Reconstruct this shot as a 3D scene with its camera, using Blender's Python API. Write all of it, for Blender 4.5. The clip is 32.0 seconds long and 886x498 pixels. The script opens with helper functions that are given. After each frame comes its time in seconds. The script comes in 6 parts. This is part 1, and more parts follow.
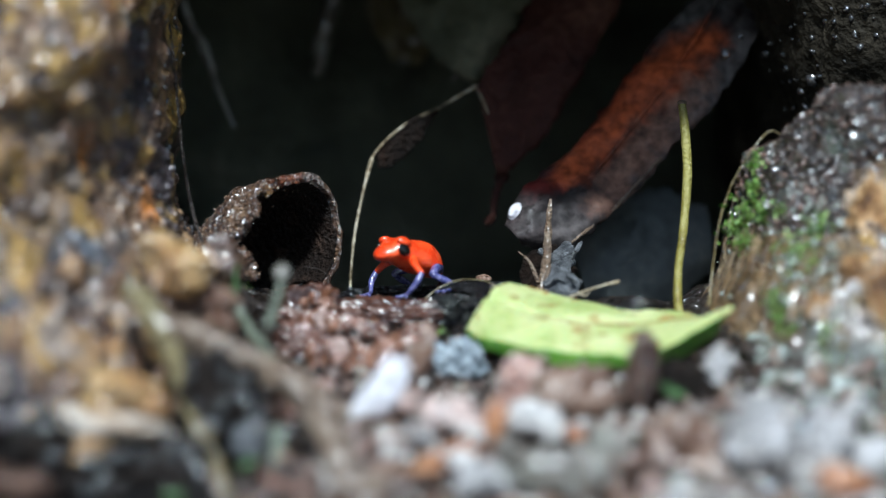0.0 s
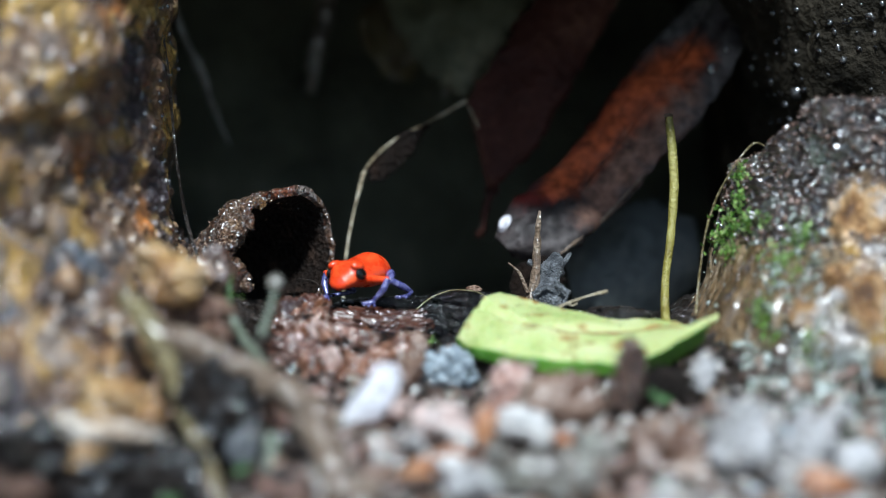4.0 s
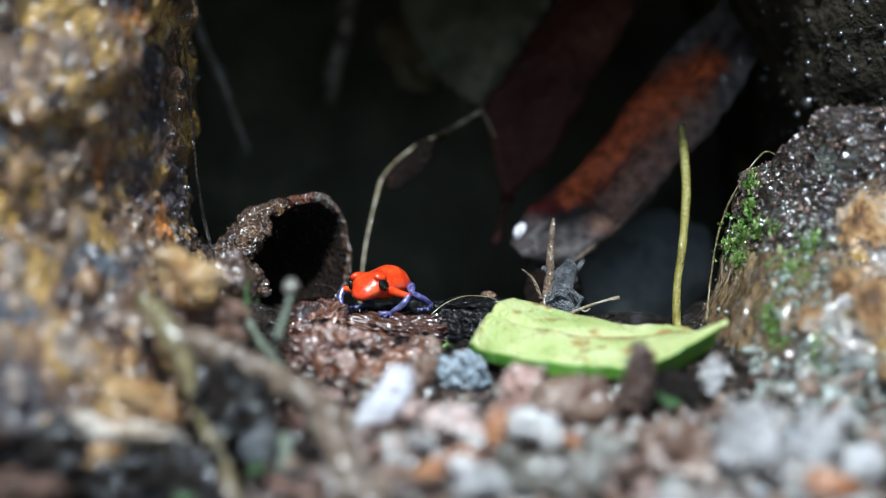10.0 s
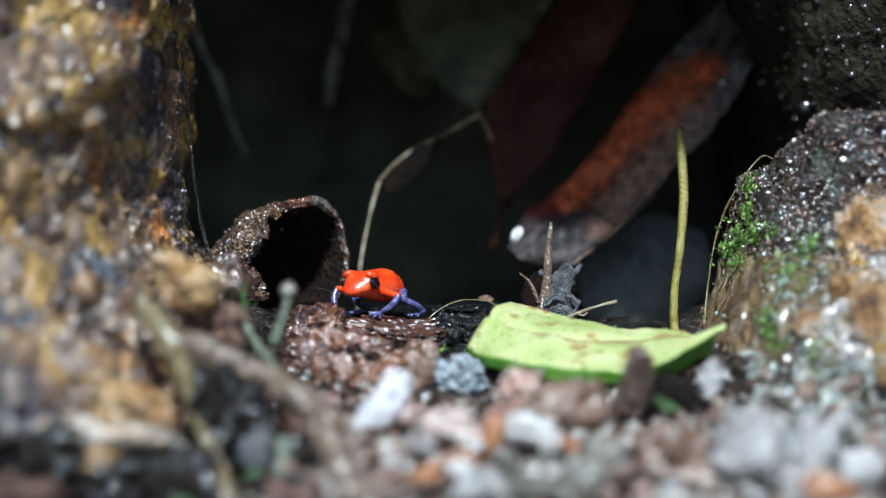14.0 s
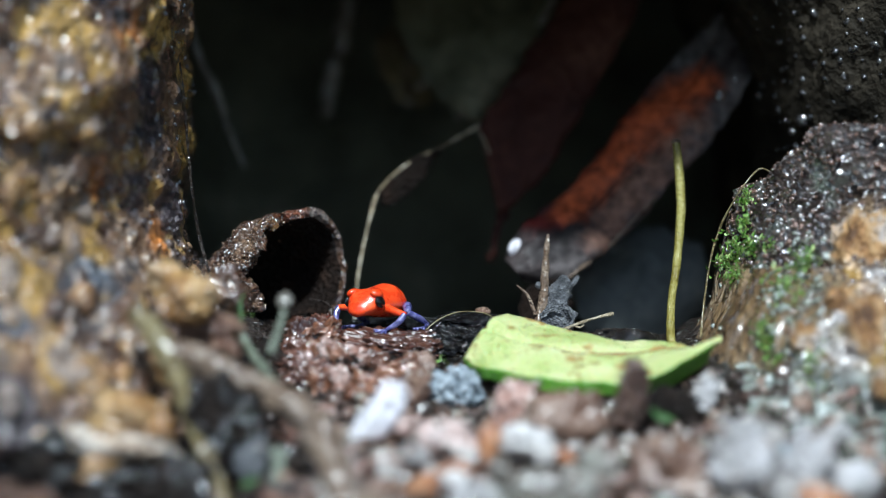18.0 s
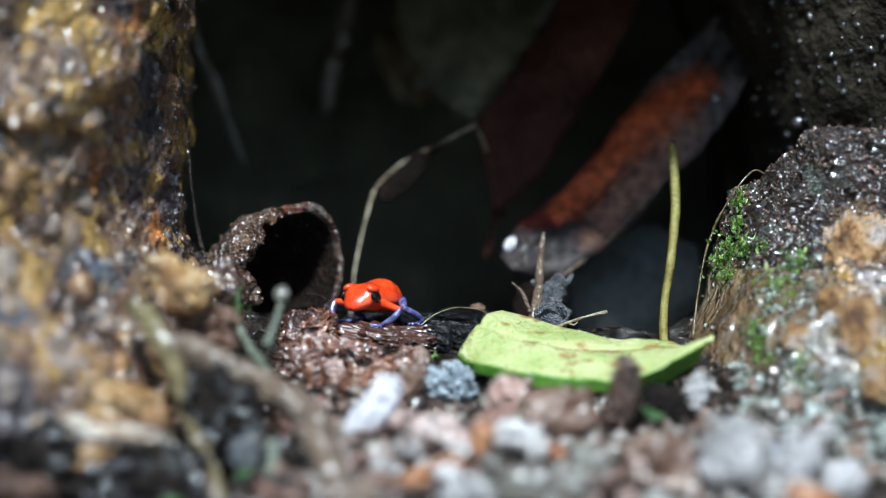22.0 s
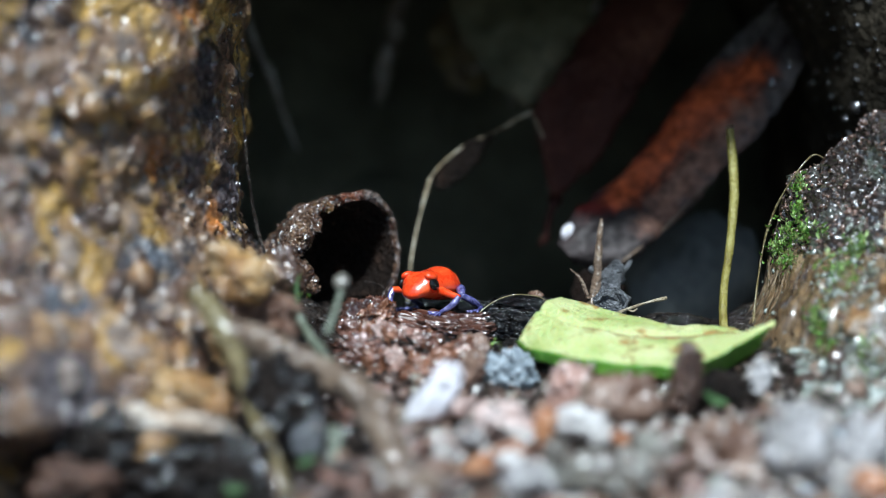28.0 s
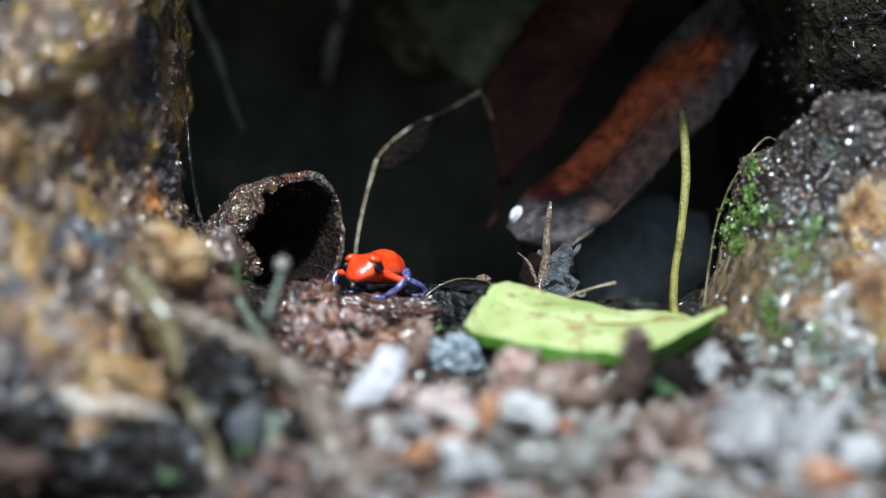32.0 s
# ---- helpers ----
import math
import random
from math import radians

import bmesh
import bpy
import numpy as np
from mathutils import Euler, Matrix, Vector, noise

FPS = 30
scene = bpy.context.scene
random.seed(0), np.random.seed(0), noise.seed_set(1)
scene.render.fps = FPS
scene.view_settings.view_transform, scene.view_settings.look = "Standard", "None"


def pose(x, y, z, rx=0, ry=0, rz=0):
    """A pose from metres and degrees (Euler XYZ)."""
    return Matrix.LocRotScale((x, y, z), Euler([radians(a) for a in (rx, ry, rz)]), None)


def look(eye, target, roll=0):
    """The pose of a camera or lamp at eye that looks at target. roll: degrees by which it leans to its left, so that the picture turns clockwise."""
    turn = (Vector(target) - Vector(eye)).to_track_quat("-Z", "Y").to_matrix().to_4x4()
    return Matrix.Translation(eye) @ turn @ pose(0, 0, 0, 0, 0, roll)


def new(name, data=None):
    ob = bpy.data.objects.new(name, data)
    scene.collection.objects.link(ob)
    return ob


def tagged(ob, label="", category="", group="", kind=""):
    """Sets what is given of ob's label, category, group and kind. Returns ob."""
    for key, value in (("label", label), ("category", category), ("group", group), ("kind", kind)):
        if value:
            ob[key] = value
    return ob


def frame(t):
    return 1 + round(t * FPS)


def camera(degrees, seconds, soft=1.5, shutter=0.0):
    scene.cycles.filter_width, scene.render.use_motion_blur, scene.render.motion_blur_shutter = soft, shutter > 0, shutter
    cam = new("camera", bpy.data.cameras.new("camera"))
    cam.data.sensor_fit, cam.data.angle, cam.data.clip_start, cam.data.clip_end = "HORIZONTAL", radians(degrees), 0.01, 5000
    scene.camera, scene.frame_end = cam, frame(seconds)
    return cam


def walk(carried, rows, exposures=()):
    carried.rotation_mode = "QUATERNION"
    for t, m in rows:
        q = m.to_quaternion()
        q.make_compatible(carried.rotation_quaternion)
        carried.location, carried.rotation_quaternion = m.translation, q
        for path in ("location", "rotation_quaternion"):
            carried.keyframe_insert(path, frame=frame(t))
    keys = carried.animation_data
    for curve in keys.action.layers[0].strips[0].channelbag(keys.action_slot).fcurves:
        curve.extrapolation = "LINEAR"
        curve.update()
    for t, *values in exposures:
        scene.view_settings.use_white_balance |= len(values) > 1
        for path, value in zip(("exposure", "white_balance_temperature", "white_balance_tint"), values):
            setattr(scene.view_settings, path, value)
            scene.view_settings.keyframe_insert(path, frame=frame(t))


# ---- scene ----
# Low view into a small dark hollow between a tree base and a mossy bank; a tiny red frog sits on the mound in front of it.
# World: x to the right, y into the hollow, z up; the frog's feet stand near the origin. All lengths in metres.

# ---- camera and its walk ----
cam = camera(18.5, 32.0, soft=1.0)
cam.data.dof.use_dof = True
cam.data.dof.focus_distance = 0.796
cam.data.dof.aperture_fstop = 3.9
PATH = [
    (0, -0.00455, -0.77492, 0.02393, -0.605, -0.885, -0.001),
    (0.5, -0.00352, -0.77450, 0.02367, -0.531, -0.884, -0.064),
    (1, -0.00565, -0.77401, 0.02241, -0.786, -0.744, -0.095),
    (1.5, -0.00433, -0.77432, 0.02216, -0.690, -0.766, -0.223),
    (2, -0.00371, -0.77482, 0.02276, -0.623, -0.733, -0.196),
    (2.5, -0.00406, -0.77538, 0.02216, -0.724, -0.658, -0.210),
    (4.5, -0.00276, -0.78974, 0.02008, -0.602, -0.334, -0.199),
    (5, -0.00385, -0.78715, 0.02101, -0.386, -0.483, -0.279),
    (5.5, -0.00642, -0.78645, 0.01981, -0.367, -0.420, -0.217),
    (6, -0.00387, -0.77933, 0.02341, -0.386, -0.583, -0.188),
    (6.5, -0.00488, -0.77442, 0.01828, -0.448, -0.373, -0.301),
    (7, -0.00481, -0.79488, 0.01837, -0.382, -0.194, -0.272),
    (7.5, -0.00053, -0.79928, 0.01661, -0.262, -0.515, 0.161),
    (8, 0.00180, -0.79986, 0.01818, -0.224, -0.228, 0.198),
    (8.5, 0.00197, -0.80055, 0.01592, 0.039, -0.009, -0.009),
    (9, 0.00093, -0.80009, 0.01646, 0.094, -0.085, -0.014),
    (9.5, 0.00034, -0.79993, 0.01702, 0.044, -0.064, -0.077),
    (10, 0.00206, -0.79957, 0.01627, 0.008, 0.055, 0.007),
    (10.5, 0.00047, -0.80042, 0.01737, 0.045, -0.014, 0.011),
    (11, 0.00079, -0.79902, 0.01643, -0.035, 0.022, -0.063),
    (11.5, 0.00140, -0.79772, 0.01619, -0.004, -0.047, -0.020),
    (12, 0.00084, -0.79680, 0.01664, 0.168, -0.183, -0.026),
    (12.5, -0.00074, -0.79676, 0.01618, 0.048, -0.062, -0.087),
    (13, 0.00231, -0.79705, 0.01671, 0.083, 0.007, -0.037),
    (13.5, 0.00158, -0.79815, 0.01648, -0.059, 0.083, -0.005),
    (15.5, 0.00099, -0.79977, 0.01712, -0.108, 0.137, 0.103),
    (16, 0.00040, -0.79768, 0.01664, -0.028, 0.071, 0.009),
    (16.5, 0.00025, -0.79673, 0.01569, 0.004, 0.077, 0.063),
    (17, 0.00082, -0.79882, 0.01622, -0.014, 0.168, 0.091),
    (17.5, 0.00143, -0.80114, 0.01616, 0.059, 0.322, 0.113),
    (18, 0.00315, -0.79999, 0.01529, -0.027, 0.454, 0.221),
    (18.5, 0.00278, -0.79858, 0.01618, -0.239, 0.409, 0.153),
    (19, 0.00201, -0.80250, 0.01422, 0.181, 0.644, 0.018),
    (19.5, -0.00183, -0.80540, 0.01614, 0.396, 0.529, 0.033),
    (20, -0.00291, -0.80615, 0.01500, 0.372, 0.572, 0.191),
    (20.5, -0.00279, -0.80565, 0.01505, 0.576, 0.493, 0.185),
    (21, -0.00252, -0.80424, 0.01635, 0.528, 0.331, 0.202),
    (21.5, -0.00110, -0.80574, 0.01564, -0.069, 0.299, 0.849),
    (22, 0.00381, -0.80741, 0.01437, -0.063, 0.439, 1.064),
    (22.5, 0.00310, -0.80650, 0.01454, 0.073, 0.453, 0.911),
    (23, 0.00209, -0.80535, 0.01438, 0.161, 0.381, 0.881),
    (23.5, -0.00035, -0.80570, 0.01307, 0.191, 0.403, 0.883),
    (24, -0.00040, -0.80561, 0.01396, 0.241, 0.400, 0.926),
    (24.5, 0.00026, -0.80658, 0.01351, 0.328, 0.500, 0.876),
    (25, 0.00119, -0.80618, 0.01292, 0.466, 0.518, 0.816),
    (25.5, -0.00190, -0.80506, 0.01300, 0.325, 0.442, 0.779),
    (27.5, 0.00057, -0.80324, 0.01209, 0.594, 0.337, 0.587),
    (28, -0.00232, -0.80447, 0.01260, 0.718, 0.281, 0.679),
    (28.5, -0.00183, -0.80481, 0.01367, 0.937, 0.187, 0.654),
    (29, -0.00179, -0.80491, 0.01299, 0.853, 0.324, 0.723),
    (29.5, -0.00215, -0.80495, 0.01273, 0.709, 0.327, 0.752),
    (30, 0.00007, -0.80413, 0.01323, 0.506, 0.282, 0.799),
    (30.5, 0.00222, -0.80418, 0.01210, 0.190, 0.348, 0.910),
    (31, 0.00027, -0.79987, 0.01216, 0.020, 0.186, 0.964),
    (31.5, -0.00028, -0.79560, 0.01263, -0.041, 0.099, 0.880),
    (32, 0.00287, -0.78724, 0.01271, -0.050, -0.071, 1.028),
]


def view(x, y, z, yaw, pitch, roll):
    a, b = radians(yaw), radians(pitch)
    ahead = Vector((-math.sin(a) * math.cos(b), math.cos(a) * math.cos(b), math.sin(b)))
    return look((x, y, z), Vector((x, y, z)) + ahead, roll)


walk(cam, [(t, view(*rest)) for t, *rest in PATH], exposures=[(0.0, 0.34, 5620.0, 0.5), (32.0, 0.34, 5620.0, 0.5)])

# ---- world and sun ----
SUN_ELEVATION, SUN_AZIMUTH = 49.0, -2.0    # azimuth: degrees to the left of straight behind the camera
world = bpy.data.worlds.new("world")
scene.world = world
world.use_nodes = True
wn = world.node_tree.nodes
sky = wn.new("ShaderNodeTexSky")
sky.sky_type, sky.sun_disc = "NISHITA", False
sky.sun_elevation, sky.sun_rotation = radians(SUN_ELEVATION), radians(180.0 - SUN_AZIMUTH)
wn["Background"].inputs["Strength"].default_value = 0.07
world.node_tree.links.new(sky.outputs[0], wn["Background"].inputs["Color"])

sun = new("sun", bpy.data.lights.new("sun", "SUN"))
sun.data.energy, sun.data.angle, sun.data.color = 4.6, radians(5.0), (1.0, 0.98, 0.95)
el, az = radians(SUN_ELEVATION), radians(SUN_AZIMUTH)
sun_from = Vector((math.sin(az) * math.cos(el), -math.cos(az) * math.cos(el), math.sin(el)))
sun.matrix_world = look(sun_from * 3.0, (0, 0, 0))


# ---- materials ----
def material(name, stops, rough=0.5, scale=60.0, fine=400.0, bump=0.4, depth=0.0006, spread=0.0, coat=0.0, metal=0.0, island=False,
             sub=0.0, spot=None, wet=0.0, spec=0.5, stretch=(1, 1, 1), glint=650.0, film_depth=0.003, sheen=0.1, stains=(), warp=0.008, grit=0.25, ior=1.6, soft=0.35):
    """Two-scale noise colour through a ramp, optional per-object shift (spread), spots, wet gloss patches, and fine bump."""
    mat = bpy.data.materials.new(name)
    mat.use_nodes = True
    n, l = mat.node_tree.nodes, mat.node_tree.links
    bsdf = n["Principled BSDF"]
    tc = n.new("ShaderNodeTexCoord")
    mp = n.new("ShaderNodeMapping")
    mp.inputs["Scale"].default_value = stretch
    l.new(tc.outputs["Object"], mp.inputs["Vector"])
    info = n.new("ShaderNodeObjectInfo")
    shift = n.new("ShaderNodeVectorMath")
    shift.operation = "ADD"
    l.new(mp.outputs[0], shift.inputs[0])
    l.new(info.outputs["Random"], shift.inputs[1])
    big, small = n.new("ShaderNodeTexNoise"), n.new("ShaderNodeTexNoise")
    for node, s, d in ((big, scale, 4.0), (small, fine, 6.0)):
        node.inputs["Scale"].default_value, node.inputs["Detail"].default_value = s, d
        l.new(shift.outputs[0], node.inputs["Vector"])
    mix = n.new("ShaderNodeMath")
    mix.operation = "MULTIPLY_ADD"
    mix.inputs[1].default_value = 0.45
    l.new(small.outputs["Fac"], mix.inputs[0])
    scaled = n.new("ShaderNodeMath")
    scaled.operation = "MULTIPLY_ADD"
    scaled.inputs[1].default_value, scaled.inputs[2].default_value = 1.15, -0.3
    l.new(big.outputs["Fac"], scaled.inputs[0])
    l.new(scaled.outputs[0], mix.inputs[2])
    value = mix.outputs[0]
    if spread:
        rnd = info.outputs["Random"]
        if island:
            rnd = n.new("ShaderNodeNewGeometry").outputs["Random Per Island"]
        add = n.new("ShaderNodeMath")
        add.operation = "MULTIPLY_ADD"
        add.inputs[1].default_value = spread
        l.new(rnd, add.inputs[0])
        sub_ = n.new("ShaderNodeMath")
        sub_.operation = "SUBTRACT"
        sub_.inputs[1].default_value = spread / 2
        l.new(value, sub_.inputs[0])
        l.new(sub_.outputs[0], add.inputs[2])
        value = add.outputs[0]
    ramp = n.new("ShaderNodeValToRGB")
    els = ramp.color_ramp.elements
    while len(els) < len(stops):
        els.new(0.5)
    for e, (p, c) in zip(els, stops):
        e.position, e.color = p, (*c, 1)
    l.new(value, ramp.inputs[0])
    colour = ramp.outputs[0]
    for sc, lo, hi, col in ([spot] if isinstance(spot, tuple) else spot or []):
        sn = n.new("ShaderNodeTexNoise")
        sn.inputs["Scale"].default_value, sn.inputs["Detail"].default_value = sc, 3.0
        l.new(shift.outputs[0], sn.inputs["Vector"])
        mr = n.new("ShaderNodeMapRange")
        mr.inputs["From Min"].default_value, mr.inputs["From Max"].default_value = lo, hi
        l.new(sn.outputs["Fac"], mr.inputs["Value"])
        mx = n.new("ShaderNodeMix")
        mx.data_type = "RGBA"
        mx.inputs[7].default_value = (*col, 1)
        l.new(mr.outputs[0], mx.inputs[0])
        l.new(colour, mx.inputs[6])
        colour = mx.outputs[2]
    if stains:
        wn_ = n.new("ShaderNodeTexNoise")
        wn_.inputs["Scale"].default_value, wn_.inputs["Detail"].default_value = 1.1 / warp, 4.0
        l.new(tc.outputs["Object"], wn_.inputs["Vector"])
        wo = n.new("ShaderNodeVectorMath")
        wo.operation = "MULTIPLY_ADD"
        wo.inputs[1].default_value, wo.inputs[2].default_value = (2 * warp,) * 3, (-warp,) * 3
        l.new(wn_.outputs["Color"], wo.inputs[0])
        moved = n.new("ShaderNodeVectorMath")
        l.new(tc.outputs["Object"], moved.inputs[0])
        l.new(wo.outputs[0], moved.inputs[1])
        for col, places in stains:
            most = None
            for x, y, z, r in places:
                far = n.new("ShaderNodeVectorMath")
                far.operation = "DISTANCE"
                far.inputs[1].default_value = (x, y, z)
                l.new(moved.outputs[0], far.inputs[0])
                mr = n.new("ShaderNodeMapRange")
                mr.interpolation_type = "SMOOTHSTEP"
                mr.inputs["From Min"].default_value, mr.inputs["From Max"].default_value = (0.9 + soft) * r, (0.9 - soft) * r
                l.new(far.outputs["Value"], mr.inputs["Value"])
                if most is None:
                    most = mr.outputs[0]
                else:
                    mo = n.new("ShaderNodeMath")
                    mo.operation = "MAXIMUM"
                    l.new(most, mo.inputs[0])
                    l.new(mr.outputs[0], mo.inputs[1])
                    most = mo.outputs[0]
            tone = n.new("ShaderNodeMix")
            tone.data_type, tone.blend_type = "RGBA", "MULTIPLY"
            tone.inputs[0].default_value, tone.inputs[6].default_value = 0.75, (*col, 1)
            grain = n.new("ShaderNodeMapRange")
            grain.inputs["From Min"].default_value, grain.inputs["From Max"].default_value = 0.3, 0.62
            grain.inputs["To Min"].default_value, grain.inputs["To Max"].default_value = grit, 1.2
            l.new(small.outputs["Fac"], grain.inputs["Value"])
            l.new(grain.outputs[0], tone.inputs[7])
            mx = n.new("ShaderNodeMix")
            mx.data_type = "RGBA"
            l.new(most, mx.inputs[0])
            l.new(colour, mx.inputs[6])
            l.new(tone.outputs[2], mx.inputs[7])
            colour = mx.outputs[2]
    l.new(colour, bsdf.inputs["Base Color"])
    rr = n.new("ShaderNodeMapRange")
    rr.inputs["From Min"].default_value, rr.inputs["From Max"].default_value = 0.35, 0.65
    rr.inputs["To Min"].default_value, rr.inputs["To Max"].default_value = max(rough - 0.12 - wet, 0.04), min(rough + 0.12, 1.0)
    l.new(big.outputs["Fac"], rr.inputs["Value"])
    l.new(rr.outputs[0], bsdf.inputs["Roughness"])
    bsdf.inputs["Coat Weight"].default_value, bsdf.inputs["Coat Roughness"].default_value = coat, sheen
    bsdf.inputs["Coat IOR"].default_value = ior
    bsdf.inputs["Metallic"].default_value = metal
    bsdf.inputs["Specular IOR Level"].default_value = spec
    if sub:
        bsdf.inputs["Subsurface Weight"].default_value = sub
        bsdf.inputs["Subsurface Radius"].default_value = (1.0, 0.4, 0.2)
        bsdf.inputs["Subsurface Scale"].default_value = 0.0015
    if bump:
        b = n.new("ShaderNodeBump")
        b.inputs["Strength"].default_value, b.inputs["Distance"].default_value = bump, 8.0 * depth
        l.new(small.outputs["Fac"], b.inputs["Height"])
        l.new(b.outputs[0], bsdf.inputs["Normal"])
        if coat > 0.35:
            film = n.new("ShaderNodeTexNoise")
            film.inputs["Scale"].default_value, film.inputs["Detail"].default_value = glint, 0.4
            l.new(shift.outputs[0], film.inputs["Vector"])
            fb = n.new("ShaderNodeBump")
            fb.inputs["Strength"].default_value, fb.inputs["Distance"].default_value = 1.0, film_depth
            l.new(film.outputs["Fac"], fb.inputs["Height"])
            l.new(fb.outputs[0], bsdf.inputs["Coat Normal"])
        else:
            l.new(b.outputs[0], bsdf.inputs["Coat Normal"])
    return mat


M = {}
M["soil"] = material("dark_wet_soil", [(0.2, (0.006, 0.0045, 0.0035)), (0.5, (0.021, 0.014, 0.010)), (0.8, (0.06, 0.04, 0.03))], 0.45, 90, 700, 0.9, 0.0012, coat=0.7, wet=0.2)
M["black_soil"] = material("black_wet_soil", [(0.25, (0.004, 0.004, 0.004)), (0.8, (0.024, 0.022, 0.022))], 0.22, 200, 1900, 1.0, 0.0012, coat=0.55, wet=0.15, glint=850, film_depth=0.005, ior=2.0)
OCHRE = [(-0.0955, -0.0794, 0.0818, 0.009), (-0.0930, -0.0749, 0.0792, 0.006), (-0.0917, -0.0716, 0.0688, 0.006), (-0.0909, -0.0709, 0.0613, 0.007), (-0.1009, -0.0804, 0.0574, 0.009), (-0.1072, -0.0880, 0.0493, 0.007),
         (-0.0906, -0.0686, 0.0307, 0.007), (-0.0880, -0.0700, 0.0225, 0.007), (-0.0793, -0.0409, 0.0475, 0.005), (-0.0791, -0.0300, 0.0384, 0.005), (-0.1019, -0.0980, 0.0121, 0.009), (-0.0987, -0.0995, 0.0063, 0.008), (-0.0950, -0.1110, -0.0080, 0.009), (-0.1040, -0.0900, 0.0330, 0.006)]
RUSTY = [(-0.0820, -0.0516, 0.0816, 0.005), (-0.0871, -0.0594, 0.0691, 0.005), (-0.0908, -0.0624, 0.0401, 0.006), (-0.0767, -0.0309, 0.0238, 0.007), (-0.0860, -0.0620, 0.0760, 0.004), (-0.1050, -0.1290, -0.0440, 0.008)]
CREAM = [(-0.0847, -0.0808, 0.0003, 0.006), (-0.0784, -0.0821, -0.0063, 0.006), (-0.0880, -0.1080, -0.0060, 0.008), (-0.0835, -0.0530, 0.0740, 0.005), (-0.1010, -0.0780, 0.0400, 0.006)]
SLATE = [(-0.0970, -0.0764, 0.0650, 0.006), (-0.0916, -0.0759, 0.0123, 0.010), (-0.0840, -0.0748, 0.0048, 0.008), (-0.1052, -0.1135, 0.0005, 0.009), (-0.0991, -0.1148, -0.0051, 0.006)]
SOOTY = [(-0.0823, -0.0405, 0.0363, 0.008), (-0.0752, -0.0160, 0.0339, 0.013), (-0.0770, -0.0350, 0.0660, 0.010), (-0.0750, -0.0250, 0.0560, 0.011), (-0.1029, -0.1253, -0.0191, 0.014), (-0.0974, -0.1232, -0.0290, 0.013), (-0.0760, -0.0200, 0.0140, 0.009)]
TRUNK_STAINS = [((0.13, 0.14, 0.165), SLATE), ((0.085, 0.068, 0.076), SOOTY), ((0.5, 0.3, 0.075), OCHRE), ((0.5, 0.19, 0.045), RUSTY), ((0.48, 0.40, 0.35), CREAM)]
M["trunk"] = material("weathered_trunk", [(0.2, (0.0167, 0.00877, 0.0055)), (0.36, (0.0882, 0.0439, 0.0257)), (0.48, (0.199, 0.118, 0.0749)), (0.6, (0.278, 0.163, 0.0858)), (0.74, (0.167, 0.123, 0.0959)), (0.92, (0.278, 0.207, 0.161))],
                     0.42, 80, 420, 0.9, 0.0014, wet=0.25, coat=0.75, glint=520, film_depth=0.0045, stretch=(1, 0.3, 0.7), spot=[(70, 0.54, 0.62, (0.68, 0.42, 0.12)), (95, 0.57, 0.66, (0.05, 0.05, 0.06))], stains=TRUNK_STAINS, warp=0.006, ior=2.0, sheen=0.22)
M["flake"] = material("bark_flake", [(0.08, (0.02, 0.0108, 0.0068)), (0.28, (0.0998, 0.0511, 0.0297)), (0.44, (0.28, 0.145, 0.0592)), (0.56, (0.399, 0.226, 0.0717)), (0.7, (0.2, 0.15, 0.123)), (0.92, (0.399, 0.307, 0.241))],
                     0.4, 60, 500, 0.7, 0.0008, spread=0.7, coat=0.7, glint=380, film_depth=0.003, wet=0.15, ior=2.0, sheen=0.28)
M["flake_crumb"] = material("bark_crumb", [(0.1, (0.019, 0.0117, 0.00894)), (0.3, (0.0882, 0.0477, 0.0315)), (0.48, (0.216, 0.133, 0.0806)), (0.62, (0.304, 0.191, 0.0992)), (0.76, (0.19, 0.159, 0.148)), (0.95, (0.391, 0.319, 0.279))],
                           0.35, 60, 500, 0.5, 0.0006, spread=0.8, island=True, coat=0.7, glint=520, film_depth=0.0035, wet=0.15, stains=TRUNK_STAINS, warp=0.006, ior=2.0, sheen=0.22, stretch=(1, 0.4, 0.8))
M["orange_chunk"] = material("orange_rotten_wood", [(0.2, (0.122, 0.0524, 0.0162)), (0.45, (0.43, 0.217, 0.0576)), (0.6, (0.58, 0.355, 0.126)), (0.8, (0.673, 0.516, 0.299))], 0.36, 80, 400, 0.8, 0.001, coat=0.9, wet=0.15, glint=190, film_depth=0.004, sheen=0.3, ior=1.9)
M["rust"] = material("rusty_rotten_wood", [(0.2, (0.135, 0.0372, 0.009)), (0.5, (0.413, 0.143, 0.035)), (0.8, (0.585, 0.31, 0.15))], 0.36, 80, 400, 0.7, 0.0008, coat=0.9, wet=0.15, glint=190, film_depth=0.004, sheen=0.3, ior=1.9)
M["tanstone"] = material("tan_stone", [(0.26, (0.112, 0.0614, 0.0408)), (0.4, (0.399, 0.207, 0.0816)), (0.5, (0.574, 0.354, 0.163)), (0.6, (0.574, 0.477, 0.408)), (0.85, (0.494, 0.446, 0.474))], 0.45, 120, 520, 0.9, 0.0010, coat=0.25, wet=0.15, glint=190, film_depth=0.004, sheen=0.3, stretch=(1, 1, 0.6), ior=1.9)
M["bark"] = material("wet_red_bark", [(0.2, (0.0124, 0.00497, 0.00419)), (0.5, (0.0621, 0.0248, 0.0154)), (0.8, (0.176, 0.0869, 0.0643))], 0.26, 110, 380, 0.45, 0.0002, coat=0.5, wet=0.15, glint=300, film_depth=0.003, stretch=(0.4, 1, 1.8), sheen=0.18, ior=2.0)
